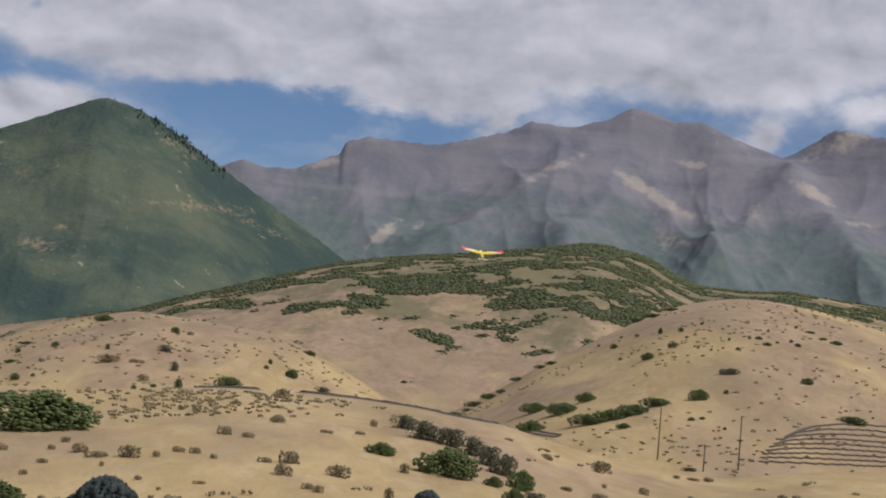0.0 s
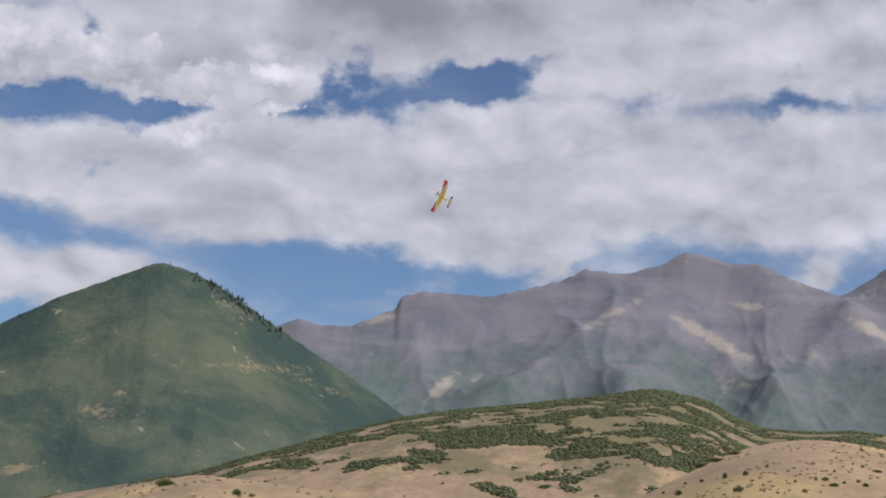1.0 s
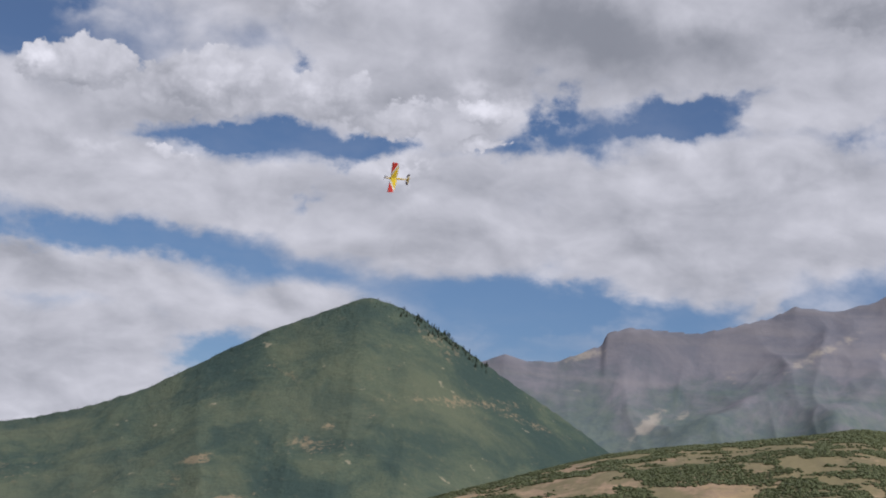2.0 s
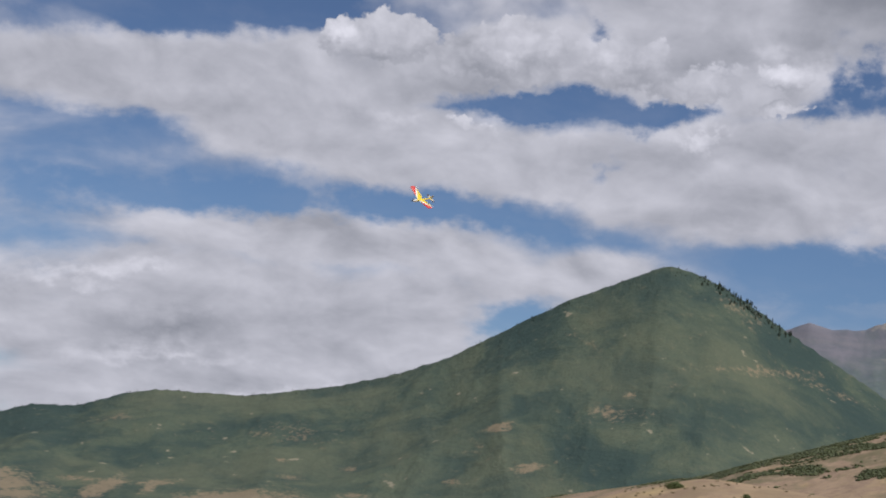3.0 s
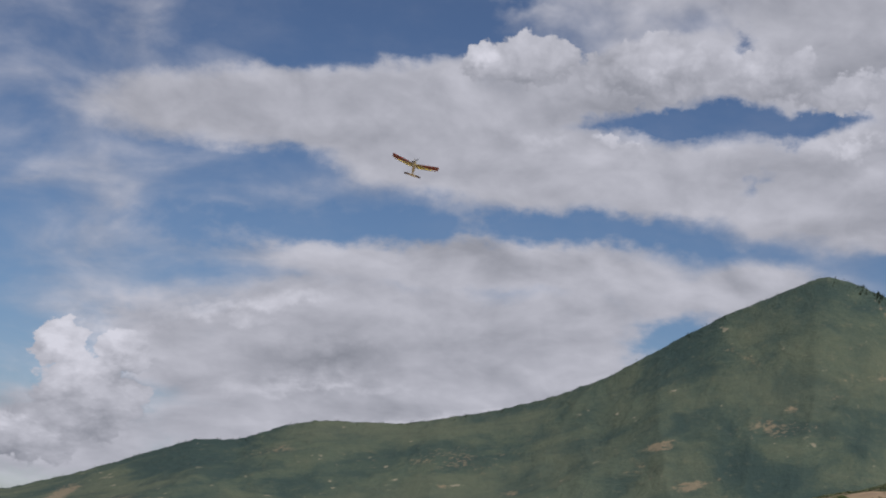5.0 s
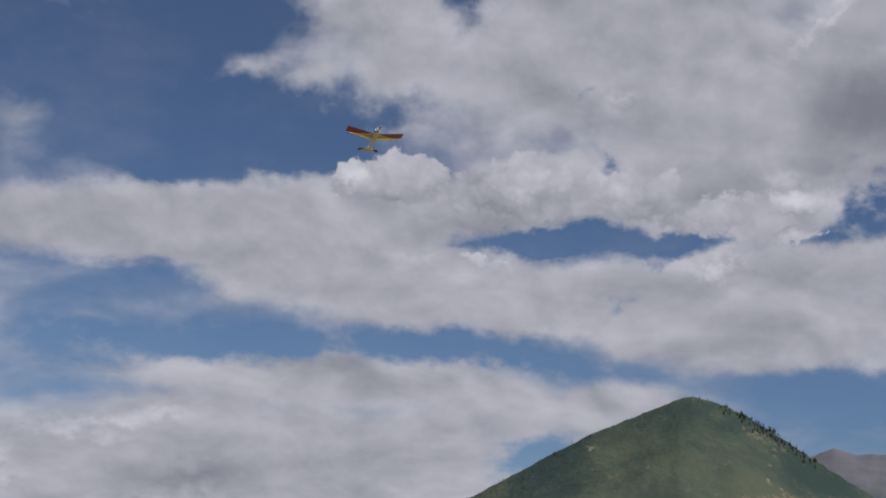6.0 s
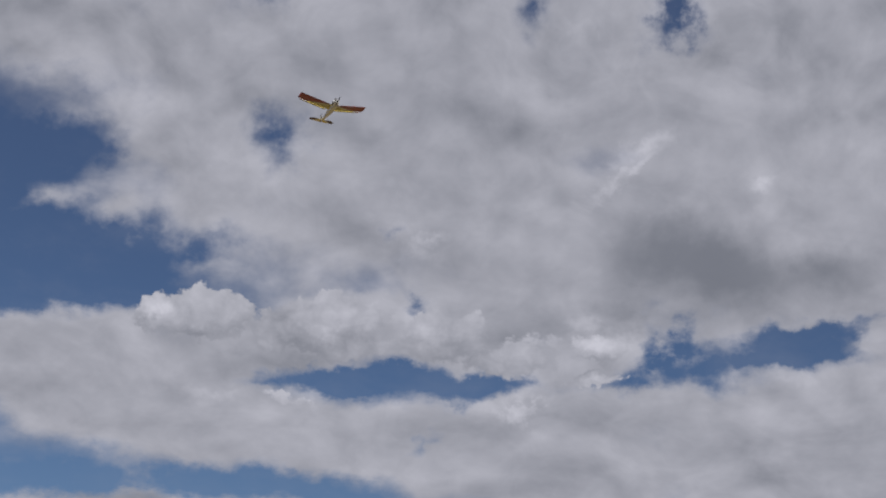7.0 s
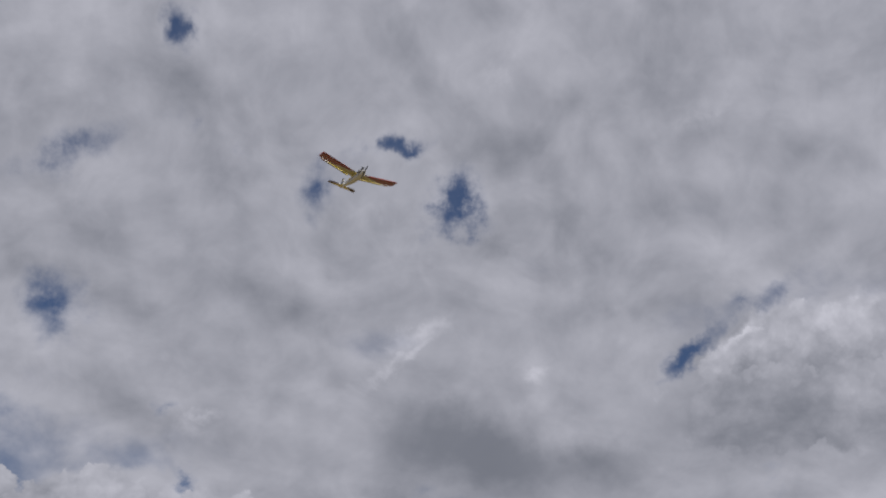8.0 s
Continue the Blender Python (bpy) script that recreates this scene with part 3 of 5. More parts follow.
def soft_profile(profile, bearing, width):
    """The crest's rise, smoothed over a few tenths of a degree."""
    return sum(along(profile, bearing + width * k) * w for k, w in ((-1, 0.25), (-0.5, 0.25), (0.5, 0.25), (1, 0.25)))


def valley(r):
    return np.interp(r, [0, 18, 60, 115, 160, 350, 420, 800, 1300, 2300, 4990], [0, -0.2, -5, -17, -18, -16, -17, -12, -22, -48, -48])


def hill(bearing, r, rise, crest_r, foot_r, dome=0.7, back=0.22):
    """Height of one hill whose crest shows at the given rise, at crest_r metres."""
    top = EYE.z + crest_r * np.tan(np.radians(rise))
    foot = valley(foot_r)
    s = np.clip((r - foot_r) / (crest_r - foot_r), 0, 1)
    g = dome * np.sin(s * np.pi / 2) + (1 - dome) * s
    beyond = np.clip(r - crest_r, 0, None)
    z = foot + (top - foot) * g - back * beyond * beyond / (beyond + 60)
    return np.where(r < foot_r, -60.0, z), s


def ground_height(bearing, r):
    a = np.radians(bearing)
    x, y = r * np.sin(a), r * np.cos(a)
    rough = fractal(x / 60, y / 60, 5) - 0.5
    z = valley(r) + rough * np.interp(r, [0, 30, 150, 5000], [0, 0.1, 3, 6])
    arc = bearing * np.pi / 180
    near, s1 = hill(bearing, r, soft_profile(CREST_NEAR, bearing, 0.5), 330 + 15 * np.sin(arc * 9), 125, 0.5)
    near = near + (fractal(x / 45 + 5, y / 45, 5) - 0.5) * 4 * s1 * (1 - s1) * 2
    west, s2 = hill(bearing, r, soft_profile(CREST_WEST, bearing, 0.25), 600 + 25 * np.sin(arc * 14), 345, 0.6)
    west = west + (fractal(x / 70 + 2, y / 70, 5, 0.5) - 0.5) * 12 * s2 * (1 - s2) * 2
    dome, s3 = hill(bearing, r, soft_profile(CREST_DOME, bearing, 0.4), 700 + 20 * np.sin(arc * 11 + 1), 355, 0.75)
    dome = dome + (fractal(x / 90, y / 120 + 3, 5) - 0.5) * 9 * s3 * (1 - s3) * 2
    far_r = np.interp(bearing, [-22, -15, -8, 15, 40], [2250, 2100, 1500, 1550, 1700])
    foot = np.interp(bearing, [-22, -15, -8, 15, 40], [1350, 1200, 760, 760, 760])
    scrub, s4 = hill(bearing, r, soft_profile(CREST_SCRUB, bearing, 0.2), far_r, foot, 0.45, 0.14)
    scrub = scrub + (fractal(arc * 1300 / 170, r / 330 + 8, 6, 0.5, True) - 0.5) * 26 * s4 * (1 - s4) ** 0.7 * np.interp(bearing, [-18, -8], [0.25, 1])
    return np.maximum.reduce([z, near, west, dome, scrub])


def ridge(bearing, rise, line, width):
    """How near a point is to a ridge line drawn through (bearing, rise) points, 0 to 1."""
    best = np.zeros_like(bearing)
    for (b0, e0), (b1, e1) in zip(line, line[1:]):
        dx, dy = b1 - b0, e1 - e0
        f = np.clip(((bearing - b0) * dx + (rise - e0) * dy) / (dx * dx + dy * dy), 0, 1)
        d = np.hypot(bearing - b0 - f * dx, rise - e0 - f * dy)
        best = np.maximum(best, np.exp(-(d / width) ** 1.5))
    return best


def mountain_height(bearing, r):
    a = np.radians(bearing)
    x, y = r * np.sin(a), r * np.cos(a)
    rise = soft_profile(CREST_MOUNTAIN, bearing, 0.10)
    crest = 3150 + 160 * np.sin(a * 7)
    top = EYE.z + crest * np.tan(np.radians(rise))
    s = np.clip((r - 2330) / (crest - 2330), 0, 1)
    z = -50 + (top + 50) * (0.35 * np.sin(s * np.pi / 2) + 0.65 * s)
    wx, wy = 160 * fractal(x / 500, y / 500, 3), 160 * fractal(x / 500 + 9, y / 500, 3)
    spur = 0.6 * fractal((x + wx) / 520, (y + wy) / 620, 6, 0.48, True) + 0.4 * fractal(a * 9, r / 1500, 3, 0.4, True)
    z = z - (1 - spur) * (top + 30) * 0.24 * np.sin(np.pi * s) ** 0.8
    tops = (fractal(x / 8, y / 8, 2) - 0.5) * 2.6
    back = np.clip(r - crest, 0, None)
    return z + tops * s - 0.45 * back


SPURS = [[(4.20, 7.97), (1.86, 6.60), (-1.46, 4.39)], [(10.47, 7.36), (9.04, 5.93), (7.79, 4.28)], [(10.47, 7.36), (12.24, 6.14), (13.45, 5.03)], [(5.50, 9.22), (5.05, 8.24), (4.20, 7.97)], [(7.69, 8.99), (8.73, 7.80), (10.47, 7.36)], [(4.99, 6.84), (3.73, 5.18)]]


def range_height(bearing, r):
    a = np.radians(bearing)
    x, y = r * np.sin(a), r * np.cos(a)
    crest = 4560 + 70 * np.sin(a * 12)
    s = np.clip((r - 3500) / (crest - 3500), 0, 1)
    # Below the crest the line wanders sideways, so that gullies run down aslant.
    lean = bearing + (1 - s) * (4.0 * (fractal(x / 420 + 3, y / 420, 4) - 0.5) + 2.0)
    wide = sum(along(CREST_RANGE, lean + k) for k in np.linspace(-3.5, 3.5, 15)) / 15
    sharp = soft_profile(CREST_RANGE, bearing, 0.04)
    rise = wide - 0.25 + (sharp - wide + 0.25) * s ** 24
    top = EYE.z + crest * np.tan(np.radians(rise))
    z = -50 + (top + 50) * (0.8 * s + 0.2 * s * s)
    room = np.sin(np.pi * s) ** 0.6
    wx, wy = 260 * fractal(x / 700 + 4, y / 700, 3), 260 * fractal(x / 700, y / 700 + 7, 3)
    spur = fractal((x + wx) / 560, (y + wy) / 640, 5, 0.48, True)
    z = z - (1 - spur) * 105 * room
    for line in SPURS:
        z = z + 56 * room * ridge(bearing, s * rise, line, 0.75)
    ledge = fractal(x / 70, y / 40, 4) - 0.5
    z = z + ledge * 5 * np.clip(1.15 - s, 0, 1) * s
    back = np.clip(r - crest, 0, None)
    return z - 0.5 * back


def patches(spots):
    """Bare-ground cover from soft slanting ovals: bearing, rise, half width, half height, tilt, weight."""
    def cover(bearing, r, z):
        rise = np.degrees(np.arctan2(z - EYE.z, r))
        got = np.zeros_like(bearing)
        for b, e, w, h, tilt, weight in spots:
            c, s = math.cos(radians(tilt)), math.sin(radians(tilt))
            u, v = (bearing - b) * c + (rise - e) * s, (rise - e) * c - (bearing - b) * s
            got = np.maximum(got, weight * np.exp(-((u / w) ** 2 + (v / h) ** 2) * 0.9))
        return got
    return cover


def scrub_density(bearing, r):
    """How thickly scrub stands on the far slopes, 0 to 1."""
    z = ground_height(bearing, r)
    rise = np.degrees(np.arctan2(z - EYE.z, r))
    shift = np.interp(bearing, [-40, -16, -12, -8, -3, 4, 8, 14], [-3.0, -2.4, -1.2, -0.2, 0, 0, 0.4, 0.4])
    d = np.interp(rise - shift, [0.9, 1.5, 2.4, 3.4, 4.4], [0.05, 0.40, 0.51, 0.58, 0.70])
    d = np.maximum(d, np.interp(bearing, [-17, -13], [0.60, 0.0]))
    return np.where(r > 740, d, 0.0)


SCREE = [
    (6.3, 6.7, 1.48, 0.23, -28, 1.00), (-1.9, 4.8, 0.84, 0.23, 43, 0.90), (2.9, 7.1, 1.05, 0.17, 30, 0.70), (11.1, 7.1, 0.87, 0.21, -28, 0.90),
    (12.7, 6.2, 1.05, 0.12, -3, 0.70), (7.4, 7.7, 0.87, 0.17, -3, 0.80), (6.8, 5.3, 0.52, 0.38, -55, 0.60), (5.5, 9.0, 0.87, 0.17, -0, 0.50),
    (-4.0, 6.8, 0.78, 0.21, 13, 0.90), (12.1, 8.7, 1.57, 0.35, 20, 0.70), (-4.2, 5.7, 0.44, 0.09, 5, 0.60), (9.4, 6.3, 0.24, 0.49, -35, 0.50),
    (0.5, 6.5, 1.05, 0.35, 5, 0.35), (7.4, 5.3, 0.70, 0.10, 5, 0.60), (8.7, 8.3, 1.22, 0.44, -25, 0.35), (3.9, 7.6, 0.70, 0.24, 30, 0.50),
    (-0.8, 5.2, 0.52, 0.17, 35, 0.50), (11.5, 4.4, 0.44, 0.14, 5, 0.40)]
BALD = [
    (-7.8, 5.1, 2.00, 0.21, 1, 0.55), (-12.2, 3.6, 0.78, 0.21, 5, 0.50), (-8.5, 6.9, 0.87, 0.31, -30, 0.50), (-5.7, 4.7, 1.39, 0.14, -20, 0.50),
    (-11.6, 4.1, 0.28, 0.10, 5, 0.60), (-10.4, 4.5, 0.24, 0.10, 5, 0.50), (-10.1, 5.6, 0.52, 0.21, 5, 0.40), (-13.1, 5.6, 0.70, 0.21, -15, 0.35),
    (-14.5, 1.6, 0.61, 0.10, 18, 0.80), (-15.5, 2.7, 0.42, 0.07, 11, 0.90), (-11.9, 3.4, 1.05, 0.24, 3, 0.40), (-21.8, 2.0, 2.09, 0.38, 3, 0.35),
    (-30.8, -0.2, 1.92, 0.31, -2, 0.90), (-33.6, -0.3, 1.05, 0.35, 23, 0.80), (-23.4, -0.2, 1.22, 0.28, 18, 0.90), (-35.4, -0.7, 1.05, 0.21, 3, 0.70),
    (-28.0, 0.1, 0.87, 0.10, 3, 0.60), (-26.0, -0.0, 0.35, 0.14, 33, 0.80), (-17.2, 0.2, 1.05, 0.17, 3, 0.50), (-19.8, 0.3, 0.70, 0.10, 3, 0.60),
    (-27.3, 2.0, 1.05, 0.14, 11, 0.40), (-16.1, 2.1, 0.52, 0.24, -37, 0.40), (-22.1, 1.2, 0.21, 0.09, 3, 0.60), (-16.9, 1.0, 0.35, 0.09, 3, 0.60)]
BALD_FOOT = [
    (-30.8, -0.0, 1.57, 0.31, -5, 0.90), (-33.6, 0.3, 0.70, 0.16, 28, 0.90), (-32.7, -0.4, 1.05, 0.21, -7, 0.80), (-27.4, -0.1, 0.87, 0.24, 28, 0.90),
    (-23.6, -0.1, 1.92, 0.24, 8, 1.00), (-34.8, -0.7, 1.22, 0.21, 3, 0.90), (-17.1, 0.2, 1.22, 0.17, 3, 0.80), (-30.0, -0.5, 1.05, 0.17, 3, 0.90),
    (-25.7, 0.2, 0.70, 0.10, 8, 0.70), (-21.8, 0.7, 0.52, 0.09, 3, 0.60), (-33.8, -0.6, 0.87, 0.28, 23, 0.70), (-15.6, 2.8, 0.45, 0.07, 18, 1.00),
    (-14.6, 1.7, 0.87, 0.07, 11, 0.70), (-20.0, 1.1, 0.35, 0.07, 5, 0.60)]


def sheet(name, bearings, radii, height, material, cover):
    """A terrain sheet on a fan of bearings and distances."""
    b, r = np.meshgrid(bearings, radii, indexing="ij")
    z = height(b, r)
    a = np.radians(b)
    co = np.stack([r * np.sin(a), r * np.cos(a), z], -1).reshape(-1, 3)
    n, m = b.shape
    i, j = np.meshgrid(np.arange(n - 1), np.arange(m - 1), indexing="ij")
    k = (i * m + j).ravel()
    faces = np.stack([k, k + 1, k + m + 1, k + m], -1)
    mesh = bpy.data.meshes.new(name)
    mesh.vertices.add(len(co))
    mesh.vertices.foreach_set("co", co.ravel())
    mesh.loops.add(faces.size)
    mesh.loops.foreach_set("vertex_index", faces[:, ::-1].ravel())
    mesh.polygons.add(len(faces))
    mesh.polygons.foreach_set("loop_start", np.arange(len(faces)) * 4)
    mesh.polygons.foreach_set("use_smooth", np.ones(len(faces), bool))
    mesh.update(calc_edges=True)
    mesh.materials.append(material)
    mesh.attributes.new("cover", "FLOAT", "POINT").data.foreach_set("value", cover(b, r, z).ravel().astype(np.float32))
    return new(name, mesh)


fan = np.concatenate([np.linspace(-180, -46, 60), np.arange(-45, 20, 0.09), np.linspace(20.5, 180, 70)])
rings = np.concatenate([[0.0], np.geomspace(0.5, 110, 60)[:-1], np.geomspace(110, 1000, 210)[:-1], np.geomspace(1000, 2700, 110)[:-1], np.geomspace(2700, 4980, 24)])
tagged(sheet("ground", fan, rings, ground_height, M_GROUND, lambda b, r, z: scrub_density(b, r)), "dry golden grass hills with bare pinkish soil", "ground", kind="structure")
tagged(sheet("mountain_1", np.arange(-60, 5, 0.07), np.concatenate([np.linspace(2300, 3350, 170), [3500, 3800]]), mountain_height, M_MOUNT, patches(BALD + BALD_FOOT)),
       "green wooded mountain with a rounded peak", "mountain", kind="structure")
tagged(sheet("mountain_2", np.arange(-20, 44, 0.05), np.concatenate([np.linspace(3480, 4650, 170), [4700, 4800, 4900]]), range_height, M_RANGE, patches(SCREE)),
       "rocky mountain range with scree and cliffs, tinted grey-blue for haze", "mountain", kind="structure")


def spot(bearing, rise):
    """Where the hillside is met by the line of sight at this bearing and rise."""
    r = np.geomspace(60, 2600, 1500)
    z = ground_height(np.full_like(r, bearing), r)
    over = np.nonzero(z - EYE.z >= r * math.tan(radians(rise)))[0]
    k = over[0] if len(over) else len(r) - 1
    a = radians(bearing)
    return Vector((r[k] * math.sin(a), r[k] * math.cos(a), z[k])), r[k]


def drop(x, y):
    """A point on the ground sheet below x, y."""
    return Vector((x, y, float(ground_height(np.array([math.degrees(math.atan2(x, y))]), np.array([math.hypot(x, y)]))[0])))


# ---- plants ----
def part(name, bm, material, parent, label="", smooth=False):
    """Links a bmesh as one mesh object under a thing or a part."""
    mesh = bpy.data.meshes.new(name)
    bm.to_mesh(mesh)
    bm.free()
    if smooth:
        mesh.polygons.foreach_set("use_smooth", np.ones(len(mesh.polygons), bool))
    mesh.materials.append(material)
    ob = new(name, mesh)
    ob.parent = parent
    return tagged(ob, label)


def raw_mesh(name, verts, faces, material):
    mesh = bpy.data.meshes.new(name)
    mesh.from_pydata(verts, [], faces)
    mesh.materials.append(material)
    return mesh


OCTA = np.array([(1, 0, 0), (0, 1, 0), (-1, 0, 0), (0, -1, 0), (0, 0, 1), (0, 0, -1)], float)
OCTA_FACES = np.array([(0, 1, 4), (1, 2, 4), (2, 3, 4), (3, 0, 4), (1, 0, 5), (2, 1, 5), (3, 2, 5), (0, 3, 5)])


def clumps(name, centres, sizes, material, rng, flat=0.8):
    """Many small uneven leaf clumps in one mesh."""
    n = len(centres)
    turn = rng.rand(n) * 6.28
    c, s = np.cos(turn)[:, None], np.sin(turn)[:, None]
    p = OCTA[None] * (0.65 + 0.7 * rng.rand(n, 6, 1))
    x, y, z = p[..., 0] * c - p[..., 1] * s, p[..., 0] * s + p[..., 1] * c, p[..., 2] * flat
    tilt = (rng.rand(n, 1) - 0.5) * 1.2
    y, z = y * np.cos(tilt) - z * np.sin(tilt), y * np.sin(tilt) + z * np.cos(tilt)
    co = np.stack([x, y, z], -1) * np.asarray(sizes).reshape(-1, 1, 1) + np.asarray(centres)[:, None, :]
    faces = (OCTA_FACES[None] + (np.arange(n) * 6)[:, None, None]).reshape(-1, 3)
    mesh = bpy.data.meshes.new(name)
    mesh.vertices.add(n * 6)
    mesh.vertices.foreach_set("co", co.ravel())
    mesh.loops.add(faces.size)
    mesh.loops.foreach_set("vertex_index", faces.ravel())
    mesh.polygons.add(len(faces))
    mesh.polygons.foreach_set("loop_start", np.arange(len(faces)) * 3)
    mesh.update(calc_edges=True)
    mesh.materials.append(material)
    return mesh


def stem_mesh(name, height, radius, limbs, rng):
    """Tapered trunk with a few limbs."""
    bm = bmesh.new()

    def limb(a, b, r0, r1):
        axis = (b - a)
        turn = axis.to_track_quat("Z", "Y").to_matrix()
        rings = []
        for k in range(4):
            f = k / 3
            mid = a.lerp(b, f) + Vector((rng.rand() - 0.5, rng.rand() - 0.5, 0)) * axis.length * 0.06
            r = r0 + (r1 - r0) * f
            rings.append([bm.verts.new(mid + turn @ Vector((math.cos(i * 1.0472) * r, math.sin(i * 1.0472) * r, 0))) for i in range(6)])
        for q, w in zip(rings, rings[1:]):
            for i in range(6):
                bm.faces.new((q[i], q[(i + 1) % 6], w[(i + 1) % 6], w[i]))

    limb(Vector((0, 0, -0.08)), Vector((0, 0, height)), radius, radius * 0.35)
    for k in range(limbs):
        a = k * 2.4 + rng.rand()
        z = height * (0.15 + 0.6 * rng.rand())
        limb(Vector((0, 0, z)), Vector((math.cos(a) * 0.36, math.sin(a) * 0.36, min(z + 0.22, height * 1.15))), radius * 0.5, radius * 0.15)
    mesh = bpy.data.meshes.new(name)
    bm.to_mesh(mesh)
    bm.free()
    mesh.materials.append(M_BARK)
    return mesh


def shrub_kind(seed, material, lumps, count, height, leaf):
    """Meshes of one shrub of unit width: crown and stem."""
    rng = np.random.RandomState(seed)
    t = rng.rand(lumps) * 6.283
    q = rng.rand(lumps) ** 0.5
    hubs = np.stack([np.cos(t) * q * 0.36, np.sin(t) * q * 0.36, height * (0.50 - 0.30 * q * q + 0.10 * rng.rand(lumps))], -1)
    span = 0.13 + 0.10 * rng.rand(lumps)
    which = rng.randint(0, lumps, count)
    v = rng.randn(count, 3)
    v /= np.linalg.norm(v, axis=1)[:, None]
    v[:, 2] *= height * 1.5
    pts = hubs[which] + v * (span[which] * (0.62 + 0.42 * rng.rand(count) ** 0.5))[:, None]
    # Skirt of foliage down to the grass.
    low = rng.rand(count) < 0.22
    pts[low, 2] *= 0.35
    pts[:, 2] = np.abs(pts[:, 2])
    return clumps("crown", pts, leaf * (0.6 + 0.8 * rng.rand(count)), material, rng), stem_mesh("trunk", height * 0.62, 0.035, 4, rng)


KINDS = {
    "oak": [shrub_kind(11 + i, M_OAK, 14, 1700, 0.62, 0.024) for i in range(3)],
    "thicket": [shrub_kind(31 + i, M_THICKET, 11, 1100, 0.8, 0.024) for i in range(3)],
    "sage": [shrub_kind(51 + i, M_SAGE, 7, 320, 0.5, 0.034) for i in range(3)],
}
WORDS = {
    "oak": ("scrub_oak", "dense dark green scrub oak on dry grass", "shrub", "scrub oaks on the hills"),
    "thicket": ("thicket_shrub", "grey-green half-bare thicket shrub in a gully", "shrub", "thicket shrubs in the gully"),
    "sage": ("sagebrush", "dusty olive sagebrush on dry grass", "shrub", "sagebrush on the hills"),
}
plant_rng = np.random.RandomState(5)


def shrub(kind, bearing, rise, width, height):
    """A shrub whose middle shows at this bearing and rise; width and height in degrees."""
    base, r = spot(bearing, rise - height * 0.5)
    name, label, category, group = WORDS[kind]
    crown, trunk = KINDS[kind][plant_rng.randint(3)]
    ob = new(name)
    w = max(r * radians(width), 0.5)
    h = max(r * radians(height), 0.4)
    base.z -= 0.08 * h
    deep = 0.5 * (w + h * 1.3)
    tall = h / (0.95 if kind == "thicket" else 0.75 if kind == "oak" else 0.6)
    a = radians(bearing)
    ob.matrix_basis = Matrix.Translation(base) @ Matrix.Rotation(-a, 4, "Z") @ Matrix.Diagonal((w * (1.22 if kind != "sage" else 1.1), deep, tall * 1.3, 1))
    for mesh in (crown, trunk):
        p = new(mesh.name.split(".")[0], mesh)
        p.parent = ob
    return tagged(ob, label, category, group)


SHRUBS_OAK = [
    (-11.67, -1.28, 3.50, 1.42), (-12.69, -1.13, 0.85, 0.57), (-13.55, -1.10, 0.38, 0.47), (-12.75, -3.88, 1.70, 0.85), (-6.20, -0.11, 0.71, 0.43), (-4.37, 0.32, 0.24, 0.24),
    (-7.70, -0.27, 0.21, 0.38), (-12.56, -0.49, 0.27, 0.27), (-11.46, 0.57, 0.24, 0.21), (-9.92, 0.63, 0.11, 0.21), (-12.54, 0.29, 0.17, 0.19), (-13.55, 0.42, 0.19, 0.17),
    (-7.94, 1.32, 0.24, 0.24), (-10.13, 1.50, 0.57, 0.27), (-12.29, 0.52, 0.57, 0.13), (-4.98, 0.60, 0.11, 0.19), (-5.09, 0.43, 0.14, 0.14), (-12.74, -0.07, 0.38, 0.15),
    (-13.08, -0.28, 0.19, 0.15), (-8.43, -0.44, 0.19, 0.13), (-9.03, -0.52, 0.15, 0.15), (-12.03, -0.43, 0.13, 0.13), (-4.30, 0.30, 0.36, 0.33), (-3.82, 0.98, 0.43, 0.19)]
SHRUBS_OAK_HIGH = [
    (-4.96, 0.60, 0.11, 0.17), (-1.42, -1.71, 0.90, 0.47), (0.62, -1.88, 1.89, 1.04), (3.01, -2.26, 0.85, 0.76), (2.77, -2.79, 0.66, 0.57), (2.13, -2.42, 0.57, 0.38),
    (3.23, -0.08, 0.85, 0.38), (3.13, -0.65, 0.85, 0.47), (4.07, -0.06, 0.85, 0.38), (1.39, -0.15, 0.57, 0.21), (1.84, 0.14, 0.57, 0.21), (2.16, 0.31, 0.33, 0.17),
    (2.65, 0.73, 0.47, 0.15), (3.32, 1.16, 0.38, 0.15), (3.64, 1.30, 0.38, 0.15), (0.80, -0.50, 0.38, 0.15), (1.17, -0.35, 0.28, 0.13), (4.89, -0.32, 1.04, 0.40),
    (5.53, -0.10, 1.04, 0.42), (6.26, 0.12, 1.04, 0.38), (6.89, 0.40, 0.85, 0.32), (8.19, 0.75, 0.62, 0.40), (4.74, 0.37, 0.62, 0.38), (4.11, -0.01, 0.95, 0.38)]
